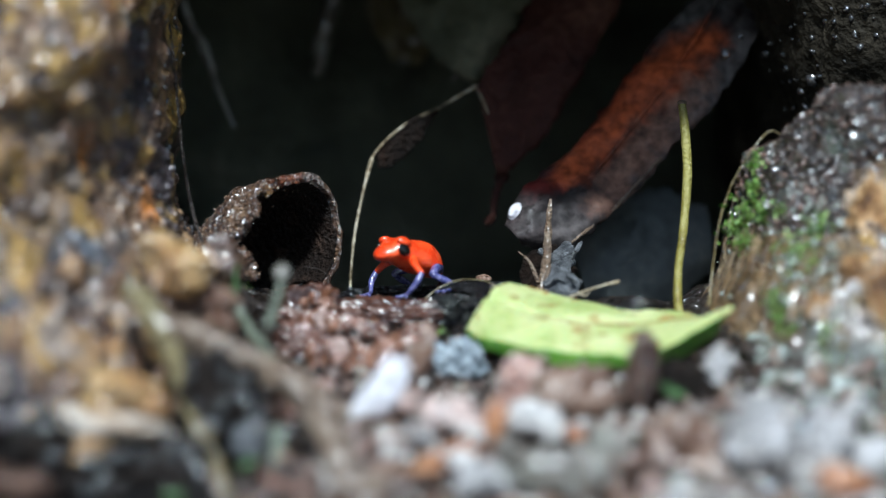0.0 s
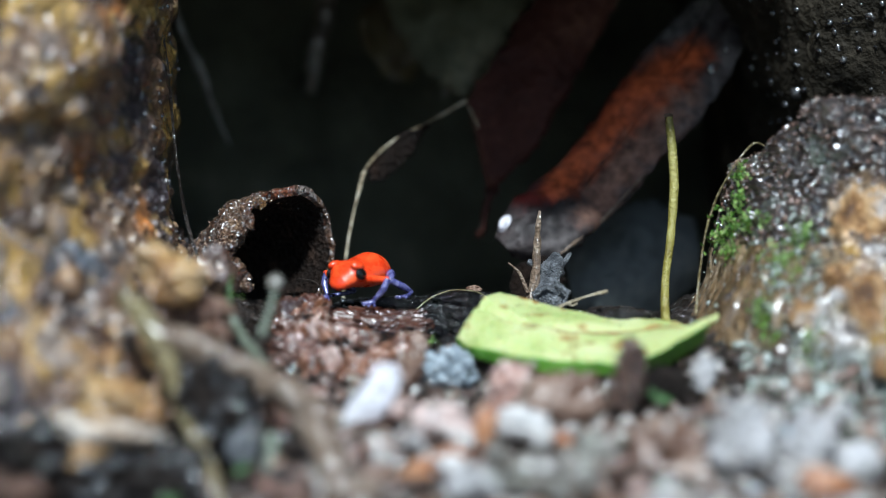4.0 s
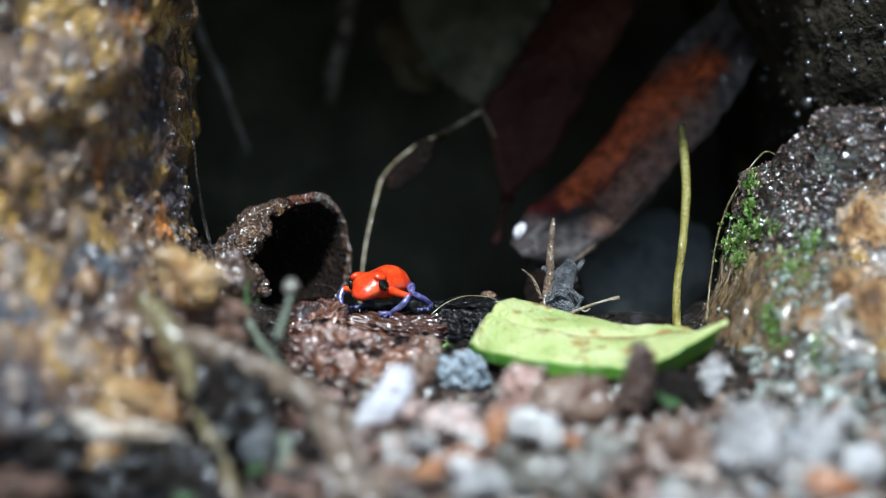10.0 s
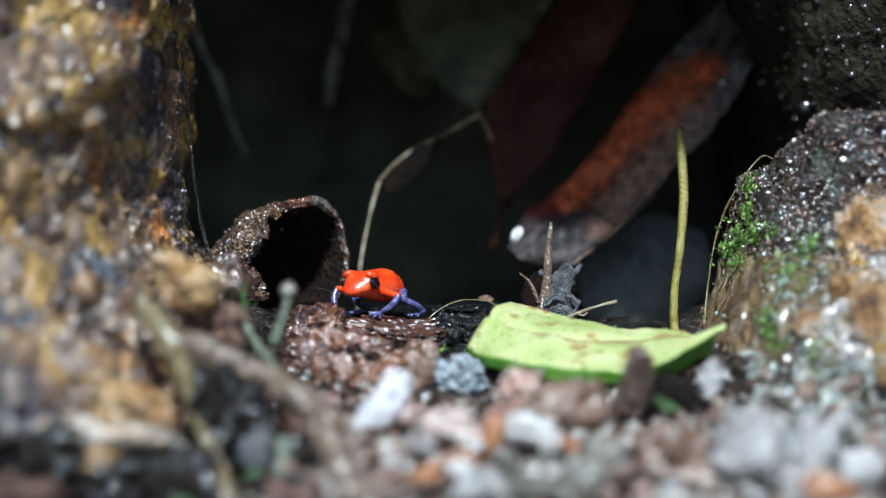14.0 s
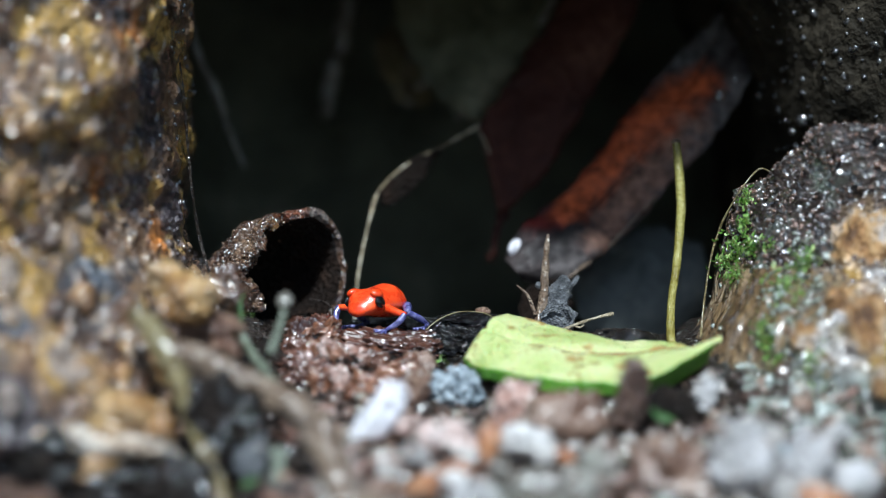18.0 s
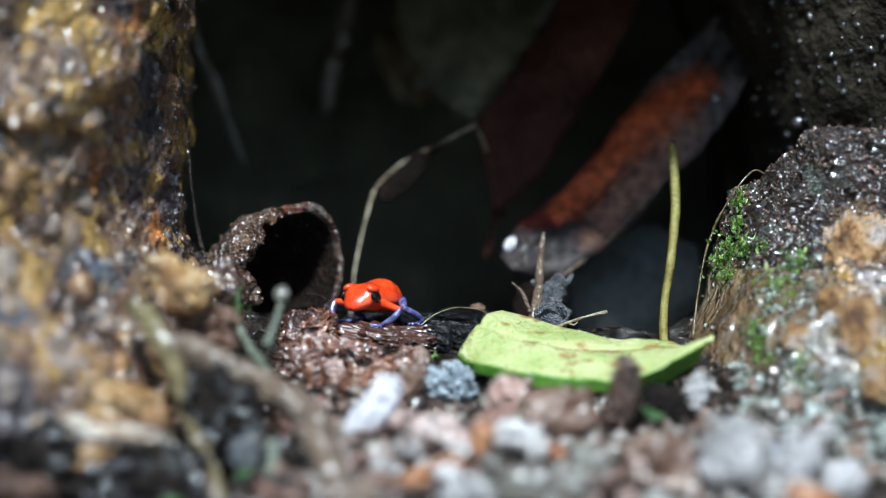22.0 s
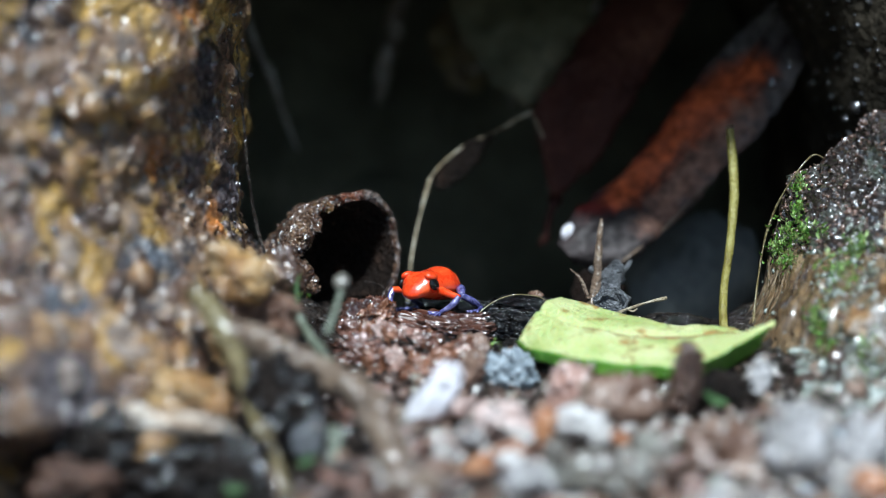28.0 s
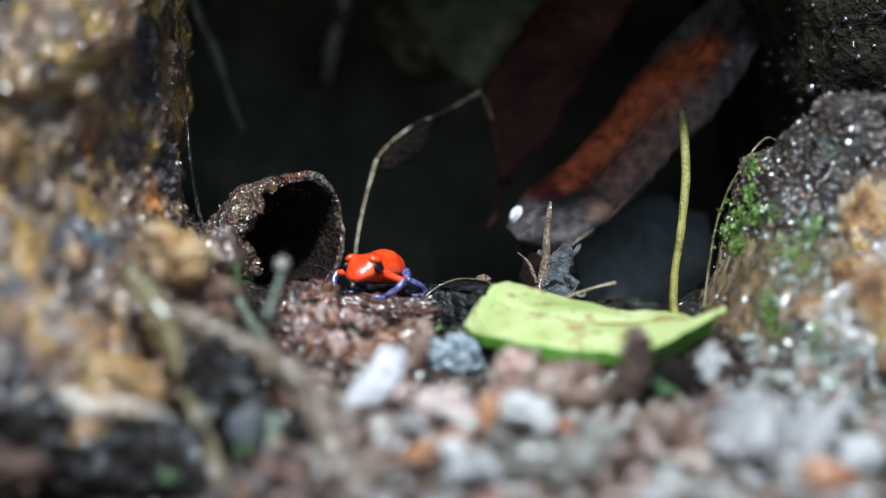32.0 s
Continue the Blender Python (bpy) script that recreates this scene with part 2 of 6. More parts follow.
M["redbark"] = material("wet_rusty_bark", [(0.2, (0.0255, 0.00935, 0.0051)), (0.45, (0.128, 0.0467, 0.0204)), (0.7, (0.281, 0.119, 0.0595)), (0.9, (0.425, 0.272, 0.204))], 0.26, 130, 420, 0.6, 0.0005, coat=0.8, wet=0.15, glint=260, film_depth=0.003, sheen=0.18, ior=2.0)
M["pinkchip"] = material("pink_brown_chip", [(0.2, (0.105, 0.0435, 0.03)), (0.45, (0.345, 0.173, 0.124)), (0.75, (0.6, 0.48, 0.45))], 0.36, 90, 500, 0.7, 0.0008, spread=0.4, coat=0.9, wet=0.2, glint=190, film_depth=0.004, sheen=0.3, ior=1.9)
M["rosechip"] = material("rosy_white_chip", [(0.2, (0.317, 0.143, 0.1)), (0.45, (0.581, 0.372, 0.316)), (0.75, (0.739, 0.602, 0.57))], 0.45, 90, 500, 0.7, 0.0008, coat=0.5, wet=0.1, glint=190, film_depth=0.004, sheen=0.3, ior=1.9)
M["cream"] = material("bleached_cream_wood", [(0.22, (0.26, 0.13, 0.05)), (0.38, (0.5, 0.36, 0.24)), (0.52, (0.66, 0.58, 0.5)), (0.8, (0.78, 0.74, 0.7))], 0.45, 90, 450, 0.8, 0.001, coat=0.6, glint=190, film_depth=0.004, sheen=0.3, ior=1.9, stretch=(0.5, 1, 1.5))
M["littercrumb"] = material("mixed_litter_crumb", [(0.1, (0.0324, 0.0184, 0.0122)), (0.3, (0.13, 0.0673, 0.0446)), (0.45, (0.285, 0.171, 0.122)), (0.58, (0.259, 0.245, 0.201)), (0.75, (0.389, 0.33, 0.29)), (0.95, (0.48, 0.441, 0.413))], 0.4, 90, 500, 0.6, 0.0006, spread=0.9, island=True, coat=0.8, glint=220, film_depth=0.003, sheen=0.28, ior=1.9)
M["dew"] = material("dew_on_bark", [(0.3, (0.05, 0.05, 0.055)), (0.7, (0.12, 0.125, 0.14))], 0.16, 90, 500, 0.0, coat=1.0, sheen=0.12, ior=2.0)
M["brownchip"] = material("brown_chip", [(0.2, (0.04, 0.0208, 0.0136)), (0.5, (0.152, 0.08, 0.052)), (0.8, (0.336, 0.224, 0.16))], 0.36, 90, 500, 0.7, 0.0008, spread=0.5, coat=0.2, wet=0.2, glint=190, film_depth=0.004, sheen=0.3, ior=1.9)
M["tanleaf"] = material("tan_brown_leaf", [(0.2, (0.0595, 0.0289, 0.0187)), (0.5, (0.17, 0.0952, 0.0646)), (0.8, (0.323, 0.23, 0.178))], 0.4, 60, 400, 0.4, 0.0004, coat=0.4, glint=190, film_depth=0.004, sheen=0.3, ior=1.9)
M["palechip"] = material("pale_chip", [(0.2, (0.267, 0.227, 0.207)), (0.45, (0.499, 0.463, 0.438)), (0.7, (0.694, 0.662, 0.652))], 0.4, 110, 450, 0.7, 0.0008, coat=0.4, wet=0.1, glint=190, film_depth=0.004, sheen=0.3, ior=1.9)
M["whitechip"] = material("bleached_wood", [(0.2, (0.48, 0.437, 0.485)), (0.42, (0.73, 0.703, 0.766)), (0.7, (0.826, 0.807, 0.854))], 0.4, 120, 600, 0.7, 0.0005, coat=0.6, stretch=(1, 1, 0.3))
M["dullcrumb"] = material("dull_mossy_crumb", [(0.15, (0.051, 0.0382, 0.0298)), (0.42, (0.17, 0.145, 0.119)), (0.6, (0.255, 0.246, 0.204)), (0.85, (0.442, 0.408, 0.391))], 0.35, 100, 500, 0.7, 0.0008, coat=0.9, wet=0.2, glint=190, film_depth=0.004, sheen=0.3, ior=1.9)
M["pebble"] = material("grey_pebble", [(0.15, (0.203, 0.188, 0.184)), (0.4, (0.506, 0.484, 0.482)), (0.75, (0.751, 0.72, 0.733))], 0.35, 110, 500, 0.8, 0.0010, spread=0.15, coat=0.3, wet=0.2, glint=190, film_depth=0.004, spot=(90, 0.6, 0.72, (0.4, 0.44, 0.36)), sheen=0.3, ior=1.9)
M["bluegrit"] = material("blue_grey_grit", [(0.15, (0.12, 0.145, 0.17)), (0.45, (0.31, 0.36, 0.41)), (0.75, (0.58, 0.64, 0.7))], 0.3, 250, 1000, 0.6, 0.0006, coat=1.0, wet=0.2, spread=0.5, island=True)
M["crumb"] = material("wet_dark_crumbs", [(0.2, (0.0192, 0.00946, 0.00591)), (0.5, (0.0962, 0.0495, 0.0332)), (0.75, (0.211, 0.12, 0.0887)), (0.95, (0.404, 0.27, 0.22))], 0.18, 130, 700, 0.4, 0.0004, spread=0.3, island=True, coat=1.0, wet=0.1, glint=380, film_depth=0.0013, ior=2.0, sheen=0.24)
LEDGE_TINTS = [((0.6, 0.4, 0.23), [(0.1238, -0.0328, 0.0267, 0.0100), (0.1281, -0.0415, 0.0211, 0.0100), (0.1191, -0.0490, 0.0162, 0.0100), (0.1228, -0.0564, 0.0116, 0.0090), (0.0981, -0.0800, -0.0031, 0.0060)]), ((0.44, 0.25, 0.04), [(0.1158, -0.0725, 0.0016, 0.0090), (0.1182, -0.0825, -0.0042, 0.0090), (0.1137, -0.0539, 0.0129, 0.0060)]), ((0.64, 0.58, 0.55), [(0.1025, -0.0688, 0.0036, 0.0090), (0.1109, -0.0638, 0.0067, 0.0080), (0.1089, -0.0787, -0.0022, 0.0100), (0.1025, -0.0812, -0.0037, 0.0100), (0.1199, -0.0651, 0.0062, 0.0050), (0.1263, -0.0539, 0.0132, 0.0070)])]
M["palecrumb"] = material("pale_algae_crumbs", [(0.12, (0.0475, 0.0414, 0.023)), (0.33, (0.143, 0.15, 0.115)), (0.54, (0.218, 0.244, 0.212)), (0.82, (0.314, 0.342, 0.318))], 0.3, 130, 700, 0.4, 0.0004, spread=0.7, island=True, coat=0.6, wet=0.1, glint=300, film_depth=0.0015, ior=2.0, sheen=0.24, stains=LEDGE_TINTS)
M["film"] = material("algae_film", [(0.2, (0.098, 0.0792, 0.0544)), (0.4, (0.252, 0.259, 0.224)), (0.58, (0.378, 0.403, 0.374)), (0.85, (0.532, 0.547, 0.537))], 0.3, 130, 700, 0.8, 0.001, coat=1.0, wet=0.15, glint=220, film_depth=0.006, ior=2.0, sheen=0.24, stains=LEDGE_TINTS)
M["rock"] = material("wet_dark_rock", [(0.15, (0.0114, 0.00752, 0.00663)), (0.45, (0.0531, 0.0377, 0.0331)), (0.65, (0.144, 0.113, 0.106)), (0.88, (0.319, 0.274, 0.265))], 0.22, 110, 900, 1.0, 0.002, coat=1.0, wet=0.15, glint=300, film_depth=0.007,
                    spot=(55, 0.54, 0.66, (0.26, 0.33, 0.27)), ior=2.0, sheen=0.24, stains=LEDGE_TINTS)
M["brownflank"] = material("brown_wet_bark", [(0.2, (0.06, 0.0336, 0.0168)), (0.5, (0.24, 0.15, 0.072)), (0.85, (0.504, 0.372, 0.216))], 0.32, 80, 450, 0.9, 0.0014, coat=1.0, wet=0.2, stretch=(1, 1, 0.35), film_depth=0.003, glint=220, ior=2.0, sheen=0.24)
M["hollow"] = material("shaded_earth", [(0.2, (0.0562, 0.0607, 0.0428)), (0.6, (0.141, 0.149, 0.107)), (0.9, (0.27, 0.27, 0.203))], 0.8, 40, 300, 0.7, 0.002)
# Bank earth darkened further, so that its colour carries the shade behind the ledge.
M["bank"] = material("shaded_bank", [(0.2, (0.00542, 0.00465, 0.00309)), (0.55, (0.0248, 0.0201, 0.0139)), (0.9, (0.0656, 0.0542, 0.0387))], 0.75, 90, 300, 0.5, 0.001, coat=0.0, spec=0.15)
M["tube"] = material("curled_bark", [(0.2, (0.03, 0.014, 0.009)), (0.5, (0.14, 0.07, 0.042)), (0.8, (0.4, 0.25, 0.15))], 0.34, 140, 700, 1.0, 0.0014, coat=1.0, wet=0.2, glint=450, film_depth=0.004, ior=2.0, sheen=0.24, stains=[((0.16, 0.055, 0.02), [(-0.0475, 0.0040, 0.0279, 0.0035), (-0.0448, 0.0050, 0.0296, 0.0030)]), ((0.42, 0.36, 0.33), [(-0.0357, 0.0120, 0.0306, 0.0030), (-0.0327, 0.0140, 0.0300, 0.0030), (-0.0432, 0.0020, 0.0262, 0.0020)]), ((0.5, 0.3, 0.13), [(-0.0509, 0.0060, 0.0197, 0.006), (-0.0476, 0.0060, 0.0240, 0.006)]), ((0.3, 0.1, 0.05), [(-0.0401, 0.0060, 0.0321, 0.005), (-0.0350, 0.0060, 0.0315, 0.005)])], warp=0.003)
M["wetbark"] = material("wet_bark_beads", [(0.2, (0.02, 0.010, 0.006)), (0.5, (0.09, 0.047, 0.028)), (0.8, (0.3, 0.19, 0.12))], 0.18, 140, 700, 0.2, 0.0002, coat=1.0, spread=0.5, island=True, glint=500, film_depth=0.0008, ior=2.0, sheen=0.24)
M["redgrain"] = material("wet_red_crumbs", [(0.2, (0.02, 0.007, 0.005)), (0.5, (0.1, 0.036, 0.022)), (0.8, (0.3, 0.16, 0.125))], 0.2, 140, 700, 0.2, 0.0002, coat=1.0, spread=0.4, island=True, glint=400, film_depth=0.001, ior=2.0, sheen=0.24)
M["pinkgrain"] = material("wet_pink_crumbs", [(0.2, (0.04, 0.016, 0.012)), (0.5, (0.17, 0.08, 0.064)), (0.8, (0.42, 0.3, 0.28))], 0.22, 140, 700, 0.2, 0.0002, coat=1.0, spread=0.4, island=True, glint=400, film_depth=0.001, ior=2.0, sheen=0.24)
M["blackgrain"] = material("wet_black_grains", [(0.2, (0.005, 0.005, 0.006)), (0.8, (0.05, 0.048, 0.05))], 0.15, 140, 700, 0.1, 0.0001, coat=1.0, spread=0.4, island=True, glint=400, film_depth=0.0004, ior=2.0, sheen=0.2)
# Soil whose very dark colour carries the deep shade of gaps and hollows.
M["shadesoil"] = material("dark_crumbled_soil", [(0.2, (0.006, 0.004, 0.003)), (0.55, (0.018, 0.012, 0.009)), (0.9, (0.07, 0.05, 0.038))], 0.7, 160, 900, 0.9, 0.001, coat=0.35, spec=0.2)
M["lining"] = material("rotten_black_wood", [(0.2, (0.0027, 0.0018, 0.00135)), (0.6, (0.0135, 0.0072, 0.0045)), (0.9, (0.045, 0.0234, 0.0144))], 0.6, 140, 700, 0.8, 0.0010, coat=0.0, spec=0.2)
REDPATCH = [(0.0428, 0.0460, 0.0356, 0.0060), (0.0489, 0.0470, 0.0423, 0.0065), (0.0542, 0.0480, 0.0487, 0.0065), (0.0587, 0.0500, 0.0546, 0.0070), (0.0640, 0.0510, 0.0606, 0.0075), (0.0695, 0.0540, 0.0662, 0.0085), (0.0768, 0.0570, 0.0710, 0.0080), (0.0838, 0.0600, 0.0741, 0.0065)]
RUSTGREY = [(0.0622, 0.0460, 0.0390, 0.0070), (0.0685, 0.0480, 0.0463, 0.0070), (0.0569, 0.0440, 0.0318, 0.0060), (0.0757, 0.0510, 0.0537, 0.0070), (0.0812, 0.0540, 0.0611, 0.0060), (0.0508, 0.0430, 0.0246, 0.0050)]
SILVER = [(0.0794, 0.0520, 0.0511, 0.0060), (0.0848, 0.0530, 0.0566, 0.0060), (0.0903, 0.0560, 0.0631, 0.0060), (0.0960, 0.0600, 0.0725, 0.0060), (0.0693, 0.0460, 0.0382, 0.0050), (0.0604, 0.0430, 0.0283, 0.0050), (0.0420, 0.0410, 0.0156, 0.0060), (0.0305, 0.0410, 0.0171, 0.0050)]
DUSK = [(0.0756, 0.0680, 0.0863, 0.0100), (0.0868, 0.0720, 0.0941, 0.0110), (0.0979, 0.0740, 0.0982, 0.0110), (0.1049, 0.0700, 0.0906, 0.0090)]
REDTIP = [(0.0331, 0.0440, 0.0304, 0.0050), (0.0383, 0.0440, 0.0314, 0.0040), (0.1062, 0.0750, 0.1012, 0.0080), (0.0463, 0.0500, 0.0495, 0.0060), (0.0535, 0.0540, 0.0588, 0.0070), (0.0607, 0.0570, 0.0671, 0.0070)]
M["deadleaf"] = material("rotting_red_leaf", [(0.3, (0.014, 0.013, 0.014)), (0.5, (0.032, 0.027, 0.027)), (0.7, (0.07, 0.055, 0.055)), (0.88, (0.13, 0.10, 0.09))], 0.6, 60, 260, 0.4, 0.0003, coat=0.05,
                         stains=[((0.15, 0.14, 0.14), DUSK), ((0.17, 0.03, 0.025), REDTIP), ((0.16, 0.14, 0.138), SILVER), ((0.26, 0.14, 0.10), RUSTGREY), ((0.52, 0.115, 0.04), REDPATCH)], warp=0.005, soft=0.75, grit=0.12, spec=0.12, spot=(420, 0.55, 0.63, (0.02, 0.015, 0.015)))
M["brownleaf"] = material("dry_brown_leaf", [(0.2, (0.018, 0.0054, 0.0045)), (0.5, (0.054, 0.018, 0.0135)), (0.85, (0.135, 0.063, 0.0405))], 0.7, 35, 300, 0.5, 0.0006, coat=0.0, spec=0.2)
M["darkleaf"] = material("dark_wet_leaf", [(0.2, (0.05, 0.06, 0.06)), (0.55, (0.14, 0.155, 0.155)), (0.85, (0.3, 0.29, 0.25))], 0.5, 30, 300, 0.4, 0.0002, coat=0.0, spec=0.3)
M["olivegrey"] = material("olive_grey_leaf", [(0.2, (0.05, 0.0506, 0.032)), (0.5, (0.12, 0.12, 0.076)), (0.85, (0.26, 0.23, 0.152))], 0.6, 45, 260, 0.4, 0.0004, spec=0.3)
M["paleedge"] = material("pale_dry_fibre", [(0.2, (0.16, 0.12, 0.07)), (0.5, (0.36, 0.3, 0.2)), (0.8, (0.62, 0.56, 0.44))], 0.5, 300, 1500, 0.6, 0.0004)
M["stalk"] = material("mottled_stalk", [(0.25, (0.08, 0.06, 0.03)), (0.44, (0.24, 0.185, 0.11)), (0.58, (0.5, 0.43, 0.3)), (0.8, (0.72, 0.67, 0.55))], 0.35, 260, 900, 0.6, 0.0004, coat=0.8)
M["greyfibre"] = material("grey_wet_fibre", [(0.2, (0.068, 0.0714, 0.0782)), (0.5, (0.204, 0.212, 0.23)), (0.85, (0.51, 0.527, 0.561))], 0.4, 300, 1600, 0.9, 0.0006, coat=0.3, glint=500, film_depth=0.001)
M["twig"] = material("brown_twig", [(0.2, (0.0896, 0.056, 0.0336)), (0.5, (0.246, 0.168, 0.112)), (0.85, (0.448, 0.358, 0.269))], 0.5, 200, 1200, 0.8, 0.0006, coat=0.6, glint=220, film_depth=0.004, sheen=0.25, ior=1.9)
M["root"] = material("olive_root", [(0.2, (0.05, 0.036, 0.012)), (0.5, (0.16, 0.12, 0.045)), (0.85, (0.34, 0.29, 0.14))], 0.42, 120, 700, 0.7, 0.0007, coat=0.6, glint=220, film_depth=0.004, sheen=0.25, ior=1.9)
M["stem"] = material("olive_stem", [(0.2, (0.128, 0.096, 0.016)), (0.5, (0.24, 0.208, 0.044)), (0.85, (0.368, 0.336, 0.112))], 0.4, 150, 900, 0.5, 0.0003, coat=0.3)
LEAF_BROWN = [(0.0289, -0.0190, 0.0019, 0.0022), (0.0319, -0.0200, 0.0011, 0.0014), (0.0247, -0.0280, -0.0037, 0.0020), (0.0223, -0.0260, -0.0019, 0.0010), (0.0398, -0.0220, -0.0023, 0.0016), (0.0402, -0.0260, -0.0045, 0.0009), (0.0446, -0.0360, -0.0080, 0.0028), (0.0402, -0.0450, -0.0106, 0.0030), (0.0549, -0.0500, -0.0102, 0.0040), (0.0532, -0.0400, -0.0074, 0.0022), (0.0639, -0.0350, -0.0061, 0.0022), (0.0576, -0.0580, -0.0130, 0.0030), (0.0705, -0.0330, -0.0057, 0.0018), (0.0331, -0.0460, -0.0107, 0.0012)]
M["greenleaf"] = material("yellow_green_leaf", [(0.2, (0.342, 0.437, 0.114)), (0.45, (0.475, 0.532, 0.209)), (0.62, (0.541, 0.57, 0.266)), (0.85, (0.608, 0.617, 0.342))], 0.5, 75, 700, 0.6, 0.0004, sub=0.2, spot=[(210, 0.62, 0.7, (0.3, 0.24, 0.07)), (520, 0.66, 0.72, (0.12, 0.1, 0.04))], stains=[((0.36, 0.24, 0.07), LEAF_BROWN)], warp=0.0025)
M["leafrim"] = material("fresh_green_rim", [(0.2, (0.07, 0.2, 0.015)), (0.6, (0.14, 0.32, 0.03)), (0.9, (0.24, 0.42, 0.07))], 0.35, 100, 500, 0.3, 0.0003, coat=0.4)
M["rib"] = material("brown_leaf_rib", [(0.2, (0.12, 0.065, 0.02)), (0.6, (0.24, 0.145, 0.045)), (0.9, (0.4, 0.3, 0.11))], 0.5, 200, 900, 0.4, 0.0003)
M["greenscrap"] = material("green_scrap", [(0.2, (0.0124, 0.0371, 0.00825)), (0.5, (0.0371, 0.0907, 0.0206)), (0.85, (0.0825, 0.149, 0.0495))], 0.45, 120, 700, 0.5, 0.0004, coat=0.4)
M["moss"] = material("bright_moss", [(0.2, (0.0712, 0.175, 0.0213)), (0.5, (0.261, 0.471, 0.085)), (0.8, (0.594, 0.738, 0.319))], 0.3, 300, 900, 0.3, 0.0001, spread=0.6, island=True, sub=0.2, coat=0.3)
M["sprout"] = material("grey_green_sprout", [(0.2, (0.052, 0.0618, 0.039)), (0.5, (0.124, 0.143, 0.104)), (0.85, (0.221, 0.24, 0.195))], 0.45, 150, 900, 0.4, 0.0003, coat=0.2)
M["frog_red"] = material("frog_red_skin", [(0.2, (0.62, 0.03, 0.006)), (0.5, (0.8, 0.06, 0.01)), (0.85, (0.9, 0.12, 0.02))], 0.3, 260, 1500, 0.18, 0.00012, coat=0.5, sub=0.15, glint=700, film_depth=0.0003, sheen=0.22, ior=1.7)
M["frog_blue"] = material("frog_blue_skin", [(0.2, (0.02, 0.022, 0.09)), (0.5, (0.075, 0.075, 0.23)), (0.85, (0.26, 0.25, 0.5))], 0.26, 500, 2200, 0.3, 0.00006, coat=0.9, glint=900, film_depth=0.0003, sheen=0.2, ior=1.9, spot=(1400, 0.62, 0.68, (0.01, 0.01, 0.025)))
M["frog_eye"] = material("frog_eye_black", [(0.2, (0.004, 0.004, 0.004)), (0.8, (0.012, 0.01, 0.01))], 0.2, 200, 900, 0.0, coat=0.15)
M["grit"] = material("mixed_grit", [(0.2, (0.012, 0.008, 0.006)), (0.5, (0.06, 0.036, 0.027)), (0.72, (0.17, 0.12, 0.1)), (0.94, (0.38, 0.34, 0.33))], 0.4, 90, 600, 0.5, 0.0006, spread=0.6, island=True, coat=1.0, wet=0.2)


def glass_material():
    mat = bpy.data.materials.new("clear_water")
    mat.use_nodes = True
    b = mat.node_tree.nodes["Principled BSDF"]
    b.inputs["Transmission Weight"].default_value, b.inputs["Roughness"].default_value, b.inputs["IOR"].default_value = 1.0, 0.08, 1.33
    b.inputs["Coat Weight"].default_value, b.inputs["Coat IOR"].default_value = 1.0, 2.0
    return mat


M["water"] = glass_material()


# ---- mesh helpers ----
def fbm(p, scale, octaves=3):
    return noise.fractal(Vector(p) * scale, 1.0, 2.0, octaves)


def mesh_of(name, verts, faces, smooth=True):
    me = bpy.data.meshes.new(name)
    me.from_pydata([tuple(v) for v in verts], [], faces)
    me.polygons.foreach_set("use_smooth", [smooth] * len(me.polygons))
    me.update()
    return me


def part(name, me, mat, parent=None, label="", m=None):
    if isinstance(me, bmesh.types.BMesh):
        bm, me = me, bpy.data.meshes.new(name)
        bm.to_mesh(me)
        bm.free()
        me.polygons.foreach_set("use_smooth", [True] * len(me.polygons))
    if not me.materials:
        me.materials.append(mat)
    ob = new(name, me)
    if parent:
        ob.parent = parent
    if m is not None:
        ob.matrix_basis = m
    if label:
        tagged(ob, label)
    return ob


def spline(points, n):
    """n points on a smooth line through the given points; any number of components."""
    p = np.array(points, float)
    p = np.vstack([2 * p[0] - p[1], p, 2 * p[-1] - p[-2]])
    out = []
    for s in np.linspace(0, len(p) - 3 - 1e-9, n):
        i, f = int(s), s - int(s)
        a, b, c, d = p[i:i + 4]
        out.append(0.5 * (2 * b + (c - a) * f + (2 * a - 5 * b + 4 * c - d) * f * f + (3 * b - a - 3 * c + d) * f ** 3))
    return np.array(out)


def tube_mesh(name, points, radii, n=40, seg=10, rough=0.12, freq=250.0, flat=1.0, seed=0.0):
    line = spline(points, n)
    r = np.interp(np.linspace(0, 1, n), np.linspace(0, 1, len(radii)), radii)
    verts, faces = [], []
    up = Vector((0.31, 0.2, 0.93))
    for i, c in enumerate(line):
        t = Vector(line[min(i + 1, n - 1)] - line[max(i - 1, 0)]).normalized()
        side = t.cross(up).normalized()
        up = side.cross(t).normalized()
        for k in range(seg):
            a = 2 * math.pi * k / seg
            d = side * math.cos(a) + up * math.sin(a) * flat
            q = Vector(c) + d * r[i]
            verts.append(Vector(c) + d * r[i] * (1 + rough * fbm(q + Vector((seed, 0, 0)), freq, 3)))
    for i in range(n - 1):
        for k in range(seg):
            faces.append((i * seg + k, i * seg + (k + 1) % seg, (i + 1) * seg + (k + 1) % seg, (i + 1) * seg + k))
    faces.append(tuple(range(seg))[::-1])
    faces.append(tuple((n - 1) * seg + k for k in range(seg)))
    return mesh_of(name, verts, faces)


